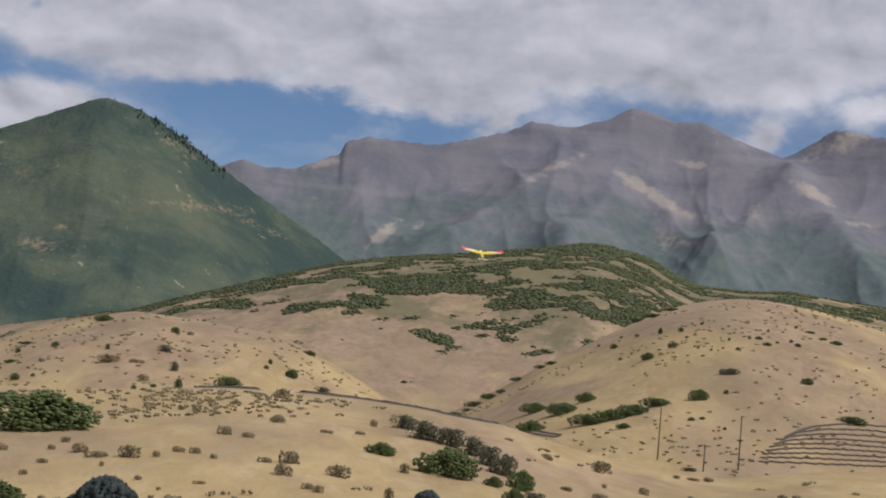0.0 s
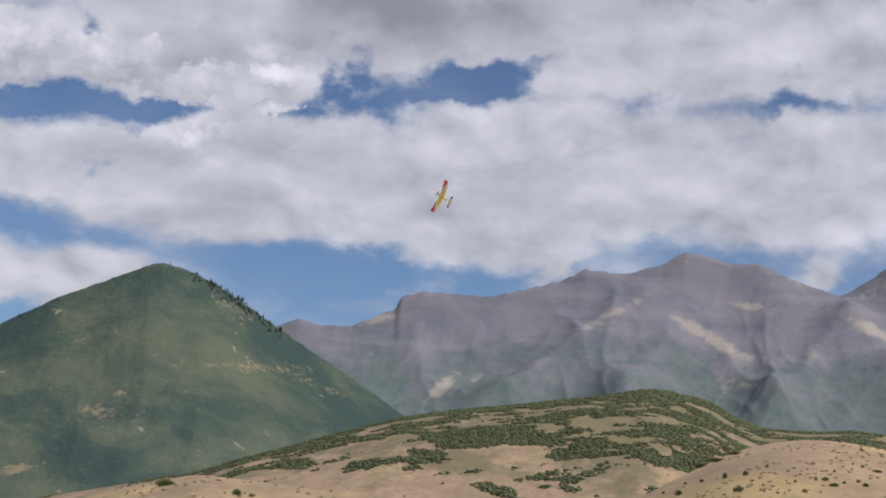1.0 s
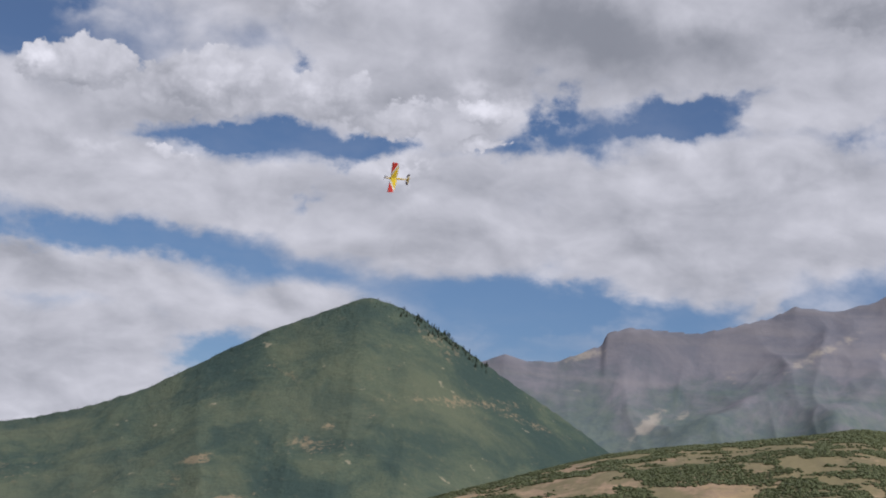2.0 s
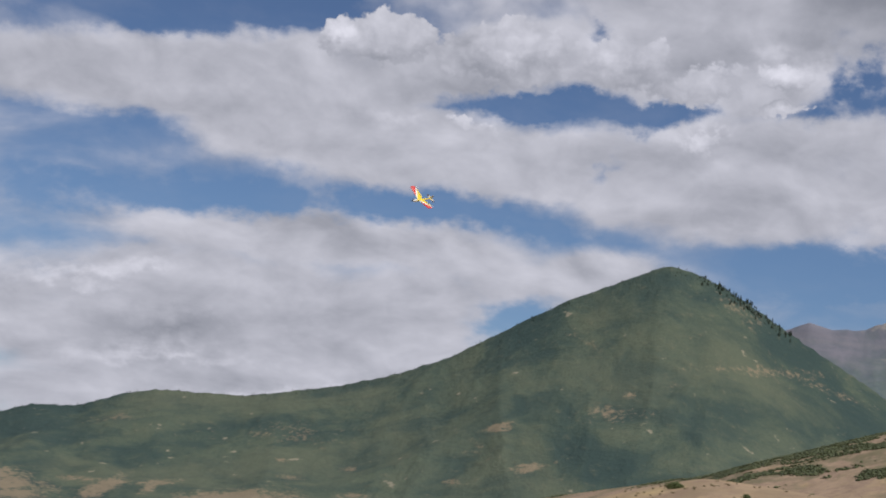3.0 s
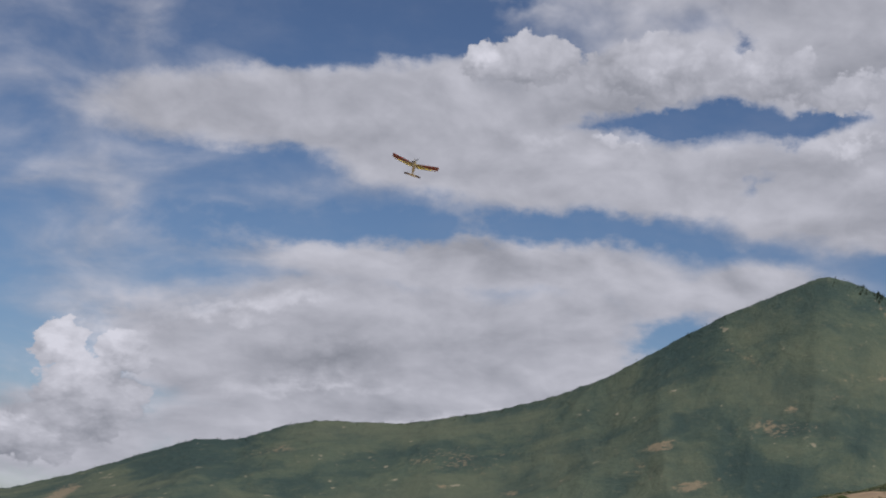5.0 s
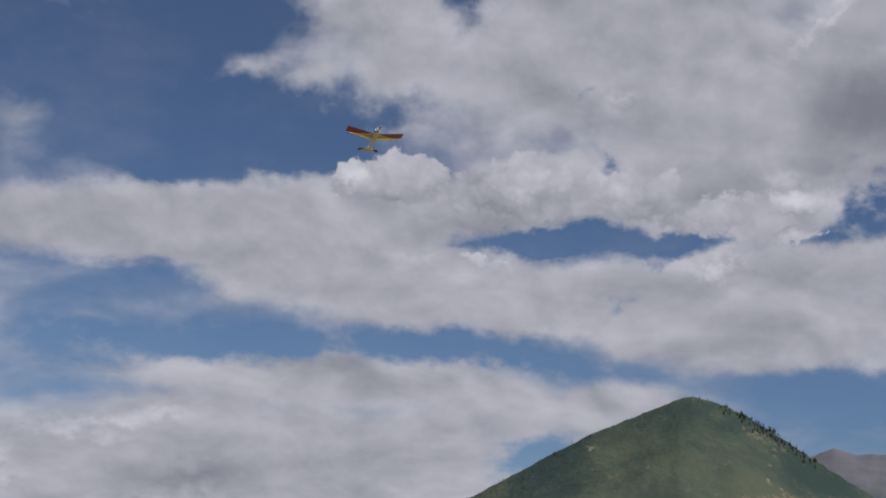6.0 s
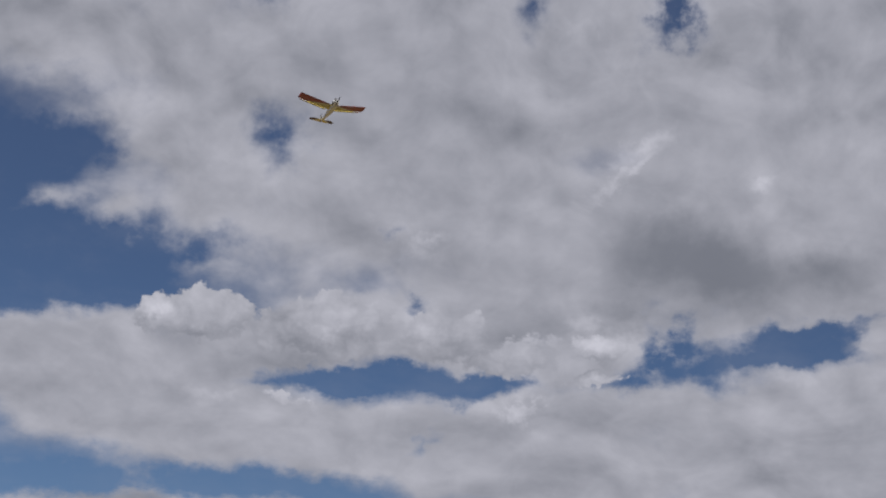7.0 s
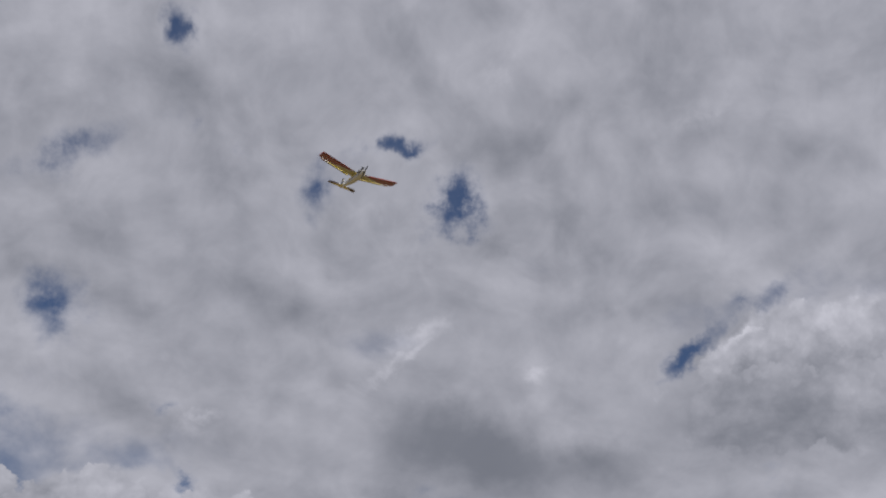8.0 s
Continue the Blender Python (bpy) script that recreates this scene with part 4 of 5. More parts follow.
SHRUBS_OAK_DOME = [
    (6.52, 1.76, 0.40, 0.30), (6.86, 2.57, 0.14, 0.24), (7.48, 2.64, 0.15, 0.17), (5.49, 1.97, 0.21, 0.19), (5.95, -0.44, 0.43, 0.21), (8.99, 0.86, 0.17, 0.15),
    (11.38, 1.40, 0.38, 0.24), (12.76, 0.35, 0.76, 0.27), (7.99, -0.03, 0.21, 0.14), (8.33, 0.02, 0.17, 0.11), (9.02, -0.25, 0.11, 0.11), (9.23, 2.20, 0.13, 0.13),
    (9.83, 2.57, 0.21, 0.13), (10.09, 2.42, 0.28, 0.13), (11.02, 2.45, 0.17, 0.13), (10.81, 2.56, 0.11, 0.13), (10.11, 2.82, 0.08, 0.11), (9.57, 2.57, 0.09, 0.13),
    (12.12, 2.61, 0.38, 0.15), (11.76, 2.70, 0.24, 0.09), (11.34, 2.86, 0.28, 0.09), (10.92, 2.99, 0.11, 0.08), (10.89, 3.48, 0.11, 0.09), (5.71, 1.60, 0.13, 0.11),
    (6.17, 2.35, 0.13, 0.11), (8.10, 2.87, 0.11, 0.09), (5.69, 2.26, 0.11, 0.09), (5.03, 1.95, 0.09, 0.09), (6.16, 2.83, 0.38, 0.17), (6.62, 3.01, 0.57, 0.17),
    (7.16, 3.24, 0.57, 0.13), (10.40, 2.49, 0.11, 0.09), (8.96, 2.47, 0.09, 0.11), (8.45, 2.11, 0.09, 0.08), (7.69, 2.43, 0.11, 0.08)]
SHRUBS_THICKET = [
    (-7.89, 0.23, 0.28, 0.38), (-8.21, 0.76, 0.38, 0.28), (-3.35, -0.12, 0.49, 0.27), (-0.78, -0.82, 0.85, 0.57), (-0.20, -1.01, 1.04, 0.76), (0.66, -1.13, 0.95, 0.76),
    (1.34, -1.36, 0.85, 0.76), (1.92, -1.59, 0.76, 0.85), (2.41, -1.83, 0.85, 0.85), (3.43, -2.83, 0.66, 0.57), (7.28, 2.18, 0.33, 0.21), (9.04, 1.52, 0.62, 0.24),
    (8.05, -1.58, 0.43, 0.14), (8.03, 2.13, 0.13, 0.09), (5.45, -1.68, 0.47, 0.34)]
SHRUBS_SAGE = [
    (-4.48, -0.30, 0.57, 0.38), (-8.78, -0.19, 0.38, 0.28), (-6.64, -0.74, 0.27, 0.21), (-7.55, -1.01, 0.28, 0.21), (-5.48, -1.67, 0.47, 0.21), (-6.19, -1.55, 0.47, 0.38),
    (-7.08, -1.00, 0.33, 0.28), (-10.86, -2.24, 0.38, 0.21), (-6.44, -2.40, 0.27, 0.19), (-7.02, -2.24, 0.38, 0.28), (-7.53, -2.27, 0.47, 0.24), (-8.17, -2.46, 0.28, 0.24),
    (-8.91, -2.42, 0.85, 0.47), (-9.96, -2.59, 0.76, 0.28), (-10.47, -2.44, 0.57, 0.38), (-11.48, -2.93, 0.43, 0.17), (-12.82, -2.61, 0.57, 0.28), (-6.80, -3.22, 0.43, 0.14),
    (-7.46, 1.25, 0.28, 0.14), (-9.80, 0.31, 0.85, 0.28), (-9.05, 0.27, 0.57, 0.14), (-4.32, -2.59, 0.66, 0.47), (-4.90, -2.36, 0.47, 0.24), (-4.59, -1.07, 0.38, 0.24)]
SHRUBS_SAGE_EAST = [
    (-5.89, -0.74, 0.47, 0.14), (-11.84, 0.05, 0.24, 0.17), (-12.04, -3.29, 0.28, 0.23), (-13.18, -2.63, 0.38, 0.28), (-11.29, -2.50, 0.28, 0.21), (-9.74, -2.90, 0.19, 0.19),
    (-8.65, -3.24, 0.28, 0.19), (-7.98, -3.51, 0.19, 0.13), (-2.54, -2.51, 0.95, 0.47), (-4.17, -2.16, 0.66, 0.57), (-0.57, -2.26, 0.38, 0.38), (-0.98, -3.09, 0.38, 0.57),
    (-3.15, -3.11, 0.47, 0.28), (3.71, -1.54, 0.38, 0.17), (4.37, -2.47, 0.38, 0.17), (-4.63, -1.12, 0.57, 0.24), (-2.07, -1.34, 0.38, 0.14), (-3.10, -1.36, 0.47, 0.14)]
SHRUBS_SAGE_VALLEY = [
    (-3.53, -3.05, 0.38, 0.28), (-1.67, -0.98, 0.28, 0.28), (8.62, -1.81, 0.38, 0.19), (8.16, -1.85, 0.47, 0.13), (5.36, -1.69, 0.57, 0.47), (4.39, -2.47, 0.38, 0.17),
    (5.38, -2.62, 0.57, 0.21), (6.71, -2.32, 0.38, 0.28), (8.15, -2.41, 0.24, 0.13), (9.58, -2.68, 0.32, 0.21), (10.48, -2.26, 0.28, 0.17), (10.90, -2.15, 0.38, 0.24),
    (11.29, -2.12, 0.36, 0.21), (5.02, -2.76, 0.28, 0.17), (5.54, -2.29, 0.19, 0.17), (7.70, -1.83, 0.28, 0.13), (3.76, -1.59, 0.28, 0.17)]
for kind, rows in (("oak", SHRUBS_OAK), ("oak", SHRUBS_OAK_HIGH), ("oak", SHRUBS_OAK_DOME), ("thicket", SHRUBS_THICKET), ("sage", SHRUBS_SAGE), ("sage", SHRUBS_SAGE_EAST), ("sage", SHRUBS_SAGE_VALLEY)):
    for row in rows:
        shrub(kind, *row)


def stuff(name, mesh, label, category):
    return tagged(new(name, mesh), label, category, kind="stuff")


def tufts():
    """Loose dry tufts and low sage, too many to count."""
    rng = np.random.RandomState(21)
    n = 10500
    b = rng.uniform(-16, 15, n)
    r = np.where(rng.rand(n) < 0.6, 140 + 170 * rng.rand(n) ** 1.7, 380 + 320 * rng.rand(n))
    a = np.radians(b)
    x, y = r * np.sin(a), r * np.cos(a)
    keep = fractal(x / 34, y / 34, 4) + 0.25 * rng.rand(n) > 0.74
    b, r, x, y = b[keep], r[keep], x[keep], y[keep]
    z = ground_height(b, r)
    pts, size = [], []
    for k in range(7):
        d = rng.randn(len(x), 2) * 0.28
        pts.append(np.stack([x + d[:, 0], y + d[:, 1], z + 0.12 + 0.2 * rng.rand(len(x))], -1))
        size.append(0.10 + 0.19 * rng.rand(len(x)))
    return clumps("dry_tufts", np.concatenate(pts), np.concatenate(size), M_SAGE, rng, 0.9)


stuff("dry_tufts", tufts(), "low dusty sage and grass tufts on the hills", "tufts")


def scrub_cover():
    """Scrub oak woods on the far hill: patches with bare soil between them."""
    rng = np.random.RandomState(33)
    n = 260000
    b = np.concatenate([rng.uniform(-10.5, 15.5, n), rng.uniform(-42, -10.5, n // 3)])
    f = rng.rand(len(b)) ** 0.8
    foot = np.interp(b, [-22, -15, -8, 15, 40], [1350, 1200, 760, 760, 760])
    far_r = np.interp(b, [-22, -15, -8, 15, 40], [2250, 2100, 1500, 1550, 1700])
    r = foot + (far_r * 1.02 - foot) * f
    a = np.radians(b)
    x, y = r * np.sin(a), r * np.cos(a)
    z = ground_height(b, r)
    patch = 0.72 * fractal(a * 1300 / 36 + 0.3 * r / 60, r / 58 + 4, 5, 0.55) + 0.28 * fractal(x / 14, y / 14, 3)
    keep = patch + 0.02 * rng.randn(len(b)) > 0.765 - 0.44 * scrub_density(b, r)
    x, y, z = x[keep], y[keep], z[keep]
    size = 0.45 + 1.3 * rng.rand(len(x)) ** 2
    return clumps("scrub_woods", np.stack([x, y, z + 0.35 * size], -1), size, M_SCRUB, rng, 0.40)


stuff("scrub_woods", scrub_cover(), "patches of low green scrub oak on the far hill", "shrubs")


def crest_conifers():
    """A ragged line of conifers down the shoulder of the green mountain."""
    rng = np.random.RandomState(8)
    n = 520
    b = np.concatenate([rng.uniform(-9.7, -6.9, 170), rng.uniform(-24, -9.5, 230), rng.uniform(-36, -24, 120)])
    crest = 3150 + 160 * np.sin(np.radians(b) * 7)
    r = crest - np.abs(rng.randn(n)) * 10
    z = mountain_height(b, r)
    tall = np.where(b > -9.8, 2.5 + 6.5 * rng.rand(n) ** 2, 1.5 + 3 * rng.rand(n) ** 2)
    a = np.radians(b)
    pts, size = [], []
    for k, (up, wide) in enumerate(((0.12, 0.26), (0.32, 0.21), (0.52, 0.16), (0.72, 0.11), (0.9, 0.06))):
        pts.append(np.stack([r * np.sin(a), r * np.cos(a), z + tall * up], -1))
        size.append(tall * wide)
    return clumps("crest_conifers", np.concatenate(pts), np.concatenate(size), M_CONIFER, rng, 1.1)


stuff("crest_conifers", crest_conifers(), "dark conifers along the mountain shoulder", "trees")


# ---- trees of the hollow below the field ----
def spruce(bearing, rise, width, r):
    """A blue spruce in the hollow; its tip shows at this bearing and rise."""
    rng = np.random.RandomState(int(abs(bearing) * 100))
    a = radians(bearing)
    x, y = r * math.sin(a), r * math.cos(a)
    base = drop(x, y)
    tall = EYE.z + r * math.tan(radians(rise)) - base.z
    spread = r * radians(width) * 0.5
    ob = new("spruce_tree")
    ob.location = base
    count = 5200
    h = rng.rand(count) ** 0.45
    t = rng.rand(count) * 6.283
    whorl = 0.75 + 0.25 * np.abs(np.sin(h * 40 + 2 * np.sin(t * 3)))
    rad = spread * (1 - h ** 14) ** 0.5 * whorl * (0.55 + 0.55 * rng.rand(count) ** 0.5)
    pts = np.stack([rad * np.cos(t), rad * np.sin(t), 0.6 + (tall - 0.6) * (h * 0.985) - 0.12 * rad], -1)
    crown = new("crown", clumps("crown", pts, 0.08 + 0.26 * rng.rand(count) ** 2, M_SPRUCE, rng, 0.9))
    crown.parent = ob
    stem = new("trunk", stem_mesh("trunk", 1.0, 0.02, 0, rng))
    stem.parent, stem.scale = ob, (8, 8, tall * 0.95)
    return tagged(ob, "dense blue-grey spruce tree in the hollow", "tree", "spruces below the field")


def broadleaf(bearing, rise, width, r, material, label):
    rng = np.random.RandomState(int(abs(bearing) * 100) + 3)
    a = radians(bearing)
    x, y = r * math.sin(a), r * math.cos(a)
    base = drop(x, y)
    tall = EYE.z + r * math.tan(radians(rise)) - base.z
    spread = r * radians(width) * 0.5
    ob = new("broadleaf_tree")
    ob.location = base
    lumps, count = 16, 3000
    t = rng.rand(lumps) * 6.283
    q = rng.rand(lumps) ** 0.5
    hubs = np.stack([np.cos(t) * q * spread * 0.7, np.sin(t) * q * spread * 0.7, tall * (0.95 - 0.42 * q - 0.2 * rng.rand(lumps))], -1)
    which = rng.randint(0, lumps, count)
    v = rng.randn(count, 3)
    v /= np.linalg.norm(v, axis=1)[:, None]
    pts = hubs[which] + v * (spread * 0.38 * (0.4 + 0.7 * rng.rand(count)))[:, None]
    pts[:, 2] = np.minimum(pts[:, 2], tall - 0.2 + 0.2 * rng.rand(count))
    crown = new("crown", clumps("crown", pts, 0.12 + 0.2 * rng.rand(count), material, rng, 0.5))
    crown.parent = ob
    stem = new("trunk", stem_mesh("trunk", 1.0, 0.03, 5, rng))
    stem.parent, stem.scale = ob, (spread * 1.6, spread * 1.6, tall * 0.85)
    return tagged(ob, label, "tree", "trees below the field")


spruce(-9.52, -3.26, 2.1, 112)
spruce(0.21, -2.90, 1.35, 118)
broadleaf(-10.86, -3.71, 1.1, 118, M_OAK, "bright green broadleaf tree in the hollow")
broadleaf(-7.20, -3.90, 0.9, 110, M_OAK, "green broadleaf treetop in the hollow")
broadleaf(-4.25, -3.17, 2.0, 114, M_THICKET, "dark grey-green tree in the hollow")


# ---- poles, road bank, terraces ----
def tube(bm, a, b, r0, r1, sides=10):
    a, b = Vector(a), Vector(b)
    turn = (b - a).to_track_quat("Z", "Y").to_matrix()
    ends = []
    for p, r in ((a, r0), (b, r1)):
        ends.append([bm.verts.new(p + turn @ Vector((math.cos(2 * math.pi * i / sides) * r, math.sin(2 * math.pi * i / sides) * r, 0))) for i in range(sides)])
    for i in range(sides):
        bm.faces.new((ends[0][i], ends[0][(i + 1) % sides], ends[1][(i + 1) % sides], ends[1][i]))
    bm.faces.new(ends[0][::-1])
    bm.faces.new(ends[1])
    return bm


def block(bm, centre, size, turn=None):
    got = bmesh.ops.create_cube(bm, size=1.0)["verts"]
    m = Matrix.Translation(centre) @ (turn or Matrix()) @ Matrix.Diagonal((*size, 1))
    bmesh.ops.transform(bm, matrix=m, verts=got)
    return bm


def utility_pole(bearing, rise, height, arms):
    base, r = spot(bearing, rise)
    ob = new("utility_pole")
    ob.location, ob.rotation_euler = base, (0, 0, radians(-bearing + 12))
    part("shaft", tube(bmesh.new(), (0, 0, -1), (0, 0, height), 0.17, 0.10, 12), M_POLE, ob)
    for z, length in arms:
        arm = part("crossarm", block(bmesh.new(), (0, 0.14, height * z), (length, 0.12, 0.14)), M_POLE, ob)
        for k in (-0.46, -0.2, 0.2, 0.46):
            part("insulator", tube(bmesh.new(), (k * length, 0.14, height * z + 0.07), (k * length, 0.14, height * z + 0.24), 0.05, 0.035, 8), M_WIRE, arm)
        part("brace", tube(bmesh.new(), (0.02, 0.12, height * z - 0.6), (length * 0.3, 0.12, height * z), 0.03, 0.03, 6), M_POLE, ob)
    return tagged(ob, "weathered dark wooden utility pole on the dry slope", "utility pole", "poles along the valley")


utility_pole(9.51, -1.51, 11.0, [(0.55, 1.3)])
utility_pole(7.07, -1.39, 10.8, [])
utility_pole(8.47, -1.61, 5.6, [(0.93, 2.2)])


def ribbon(name, stations, sections, material):
    """A long strip: a cross-section (across, up) swept through ground stations."""
    bm = bmesh.new()
    rows = []
    for k, p in enumerate(stations):
        a, b = stations[max(k - 1, 0)], stations[min(k + 1, len(stations) - 1)]
        side = Vector((b.y - a.y, a.x - b.x, 0)).normalized()
        rows.append([bm.verts.new(p + side * u + Vector((0, 0, w))) for u, w in sections])
    for q, w in zip(rows, rows[1:]):
        for i in range(len(sections) - 1):
            bm.faces.new((q[i], q[i + 1], w[i + 1], w[i]))
    mesh = bpy.data.meshes.new(name)
    bm.to_mesh(mesh)
    bm.free()
    mesh.materials.append(material)
    return new(name, mesh)


def hill_road():
    """The dirt road that follows the brow of the near hill, with a cut bank above it, coloured dark to include its
    shadow.
    """
    spots = []
    for b in np.arange(-8.4, 4.2, 0.1):
        e = float(along(ROAD_LINE, b))
        p, r = spot(b, e)
        spots.append(p)
    smooth = [sum((spots[min(max(k + j, 0), len(spots) - 1)] for j in range(-4, 5)), Vector()) / 9 for k in range(len(spots))]
    smooth = [drop(p.x, p.y) for p in smooth]
    tagged(ribbon("road", smooth, [(1.5, -0.4), (1.3, 0.10), (-1.3, 0.14), (-1.5, -0.4)], M_ROADBED), "pale dirt road on the brow of the hill", "road", kind="structure")
    bank = [p + Vector((p.x, p.y, 0)).normalized() * 1.6 for p in smooth]
    bank = [Vector((p.x, p.y, q.z)) for p, q in zip(bank, smooth)]
    wob = np.random.RandomState(2)
    bank = [p + Vector((0, 0, 0.18 * (wob.rand() - 0.5))) for p in bank[12:]]
    tagged(ribbon("road_bank", bank, [(0.4, -0.5), (0.35, 0.40), (0.1, 0.52), (-0.3, 0.50), (-0.5, -0.5)], M_BANK), "long earth bank beside the dirt road, its shadow in the dark colour", "bank", kind="structure")


ROAD_LINE = [(-7.95, -0.49), (-6.25, -0.36), (-4.53, -0.28), (-3.48, -0.30), (-2.09, -0.34), (-0.34, -0.46), (0.72, -0.61), (2.47, -0.79), (3.87, -0.93)]
hill_road()


def terraces():
    """Rows of dark contour terraces cut into the foot of the eastern hill."""
    for k in range(9):
        f = k / 8
        left = 10.1 + 0.9 * f ** 1.6
        pts = []
        for b in np.arange(left, 16.5, 0.12):
            e = -1.18 + 1.12 * f + 0.05 * (b - 10) + 0.10 * f * math.sin((b - left) * 0.9) - 0.25 * math.exp(-(b - left) * 2.0) * f
            pts.append(spot(b, e)[0])
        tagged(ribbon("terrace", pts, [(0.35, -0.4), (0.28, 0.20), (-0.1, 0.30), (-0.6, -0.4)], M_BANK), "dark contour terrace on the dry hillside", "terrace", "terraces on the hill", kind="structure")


terraces()


# ---- the model aircraft ----
def fabric(name, rules):
    """Covering film: flat colours by region of the part's own space."""
    mat, t, bsdf, p = surface(name, 0.38, specular=0.5)
    local = t.add("ShaderNodeTexCoord").outputs["Object"]
    xyz = t.add("ShaderNodeSeparateXYZ", {0: local})
    n = t.noise(local, 14, 4, 0.6)
    col = rules(t, xyz.outputs[0], xyz.outputs[1], xyz.outputs[2])
    col = t.mix(t.math("MULTIPLY", n, 0.18), col, (0.25, 0.22, 0.18))
    t.put(bsdf.inputs["Base Color"], col)
    bumped(t, bsdf, t.noise(local, 30, 3, 0.5), 0.002, 0.25)
    return mat


YELLOW, RED, WHITE, BLACK = (0.80, 0.60, 0.02), (0.62, 0.035, 0.03), (0.80, 0.79, 0.76), (0.02, 0.02, 0.025)
SPAN, CHORD = 1.42, 0.29


def wing_rules(t, x, y, z):
    # Slanting bands: yellow centre, white stripe, red tip.
    out = t.math("ADD", t.math("ABSOLUTE", x), t.math("MULTIPLY", y, 1.6))
    col = t.mix(t.math("GREATER_THAN", out, 0.20), YELLOW, WHITE)
    return t.mix(t.math("GREATER_THAN", out, 0.34), col, RED)


def wing_shaded_rules(t, x, y, z):
    # Underside shade painted into the bands: dull yellow centre, white stripe, black edge, deep red tip.
    out = t.math("ADD", t.math("ABSOLUTE", x), t.math("MULTIPLY", y, 1.6))
    col = t.mix(t.math("GREATER_THAN", out, 0.165), (0.40, 0.36, 0.12), (0.52, 0.50, 0.44))
    col = t.mix(t.math("GREATER_THAN", out, 0.225), col, BLACK)
    return t.mix(t.math("GREATER_THAN", out, 0.245), col, (0.20, 0.014, 0.016))


def tail_rules(t, x, y, z):
    a = t.math("ADD", t.math("ABSOLUTE", x), t.math("MULTIPLY", t.math("ADD", y, 0.73), 0.8))
    col = t.mix(t.math("GREATER_THAN", a, 0.09), (0.62, 0.46, 0.06), (0.62, 0.61, 0.58))
    return t.mix(t.math("GREATER_THAN", a, 0.14), col, (0.045, 0.018, 0.018))


def fin_rules(t, x, y, z):
    s = t.math("FRACT", t.math("MULTIPLY", z, 14.0))
    return t.mix(t.math("GREATER_THAN", s, 0.55), WHITE, BLACK)


def body_rules(t, x, y, z):
    col = t.mix(t.math("GREATER_THAN", y, 0.17), YELLOW, WHITE)
    return t.mix(t.math("LESS_THAN", z, -0.035), col, (0.56, 0.55, 0.50))


def airfoil(bm, x, chord, thick, y0, z0, n=10):
    """A ring of a wing section at x; leading edge forward (+y)."""
    ring = []
    for k in range(2 * n):
        f = k / n if k < n else 2 - k / n
        y = chord * (0.35 - f)
        h = thick * 2.6 * (math.sqrt(max(f, 0)) * 0.6 - 0.35 * f - 0.25 * f * f)
        z = h if k < n else -0.35 * h
        if k == n:
            z = 0.002
        ring.append(bm.verts.new((x, y0 + y, z0 + z)))
    return ring


def wing_half(side):
    bm = bmesh.new()
    rings = []
    for f in (0.0, 0.15, 0.35, 0.55, 0.75, 0.92, 0.98, 1.0):
        x = side * SPAN / 2 * f
        tip = 1.0 if f < 0.99 else 0.9
        rings.append(airfoil(bm, x, CHORD * tip, 0.036 * tip, 0.0, 0.125 * f))
    for q, w in zip(rings, rings[1:]):
        for i in range(len(q)):
            j = (i + 1) % len(q)
            bm.faces.new((q[i], q[j], w[j], w[i]))
    bm.faces.new(rings[-1])
    bmesh.ops.recalc_face_normals(bm, faces=bm.faces)
    return bm


def slab(points, thick, axis):
    """A thin plate with rounded rim from an outline in its plane; axis is the thin one."""
    bm = bmesh.new()
    sides = []
    for s, inset in ((-0.5, 0.93), (-0.18, 1.0), (0.18, 1.0), (0.5, 0.93)):
        c = Vector((sum(p[0] for p in points) / len(points), sum(p[1] for p in points) / len(points)))
        ring = []
        for u, v in points:
            u, v = c.x + (u - c.x) * inset, c.y + (v - c.y) * inset
            ring.append(bm.verts.new((u, v, s * thick) if axis == "z" else (s * thick, u, v)))
        sides.append(ring)
    for q, w in zip(sides, sides[1:]):
        for i in range(len(q)):
            j = (i + 1) % len(q)
            bm.faces.new((q[i], q[j], w[j], w[i]))
    bm.faces.new(sides[0][::-1])
    bm.faces.new(sides[-1])
    bmesh.ops.recalc_face_normals(bm, faces=bm.faces)
    return bm


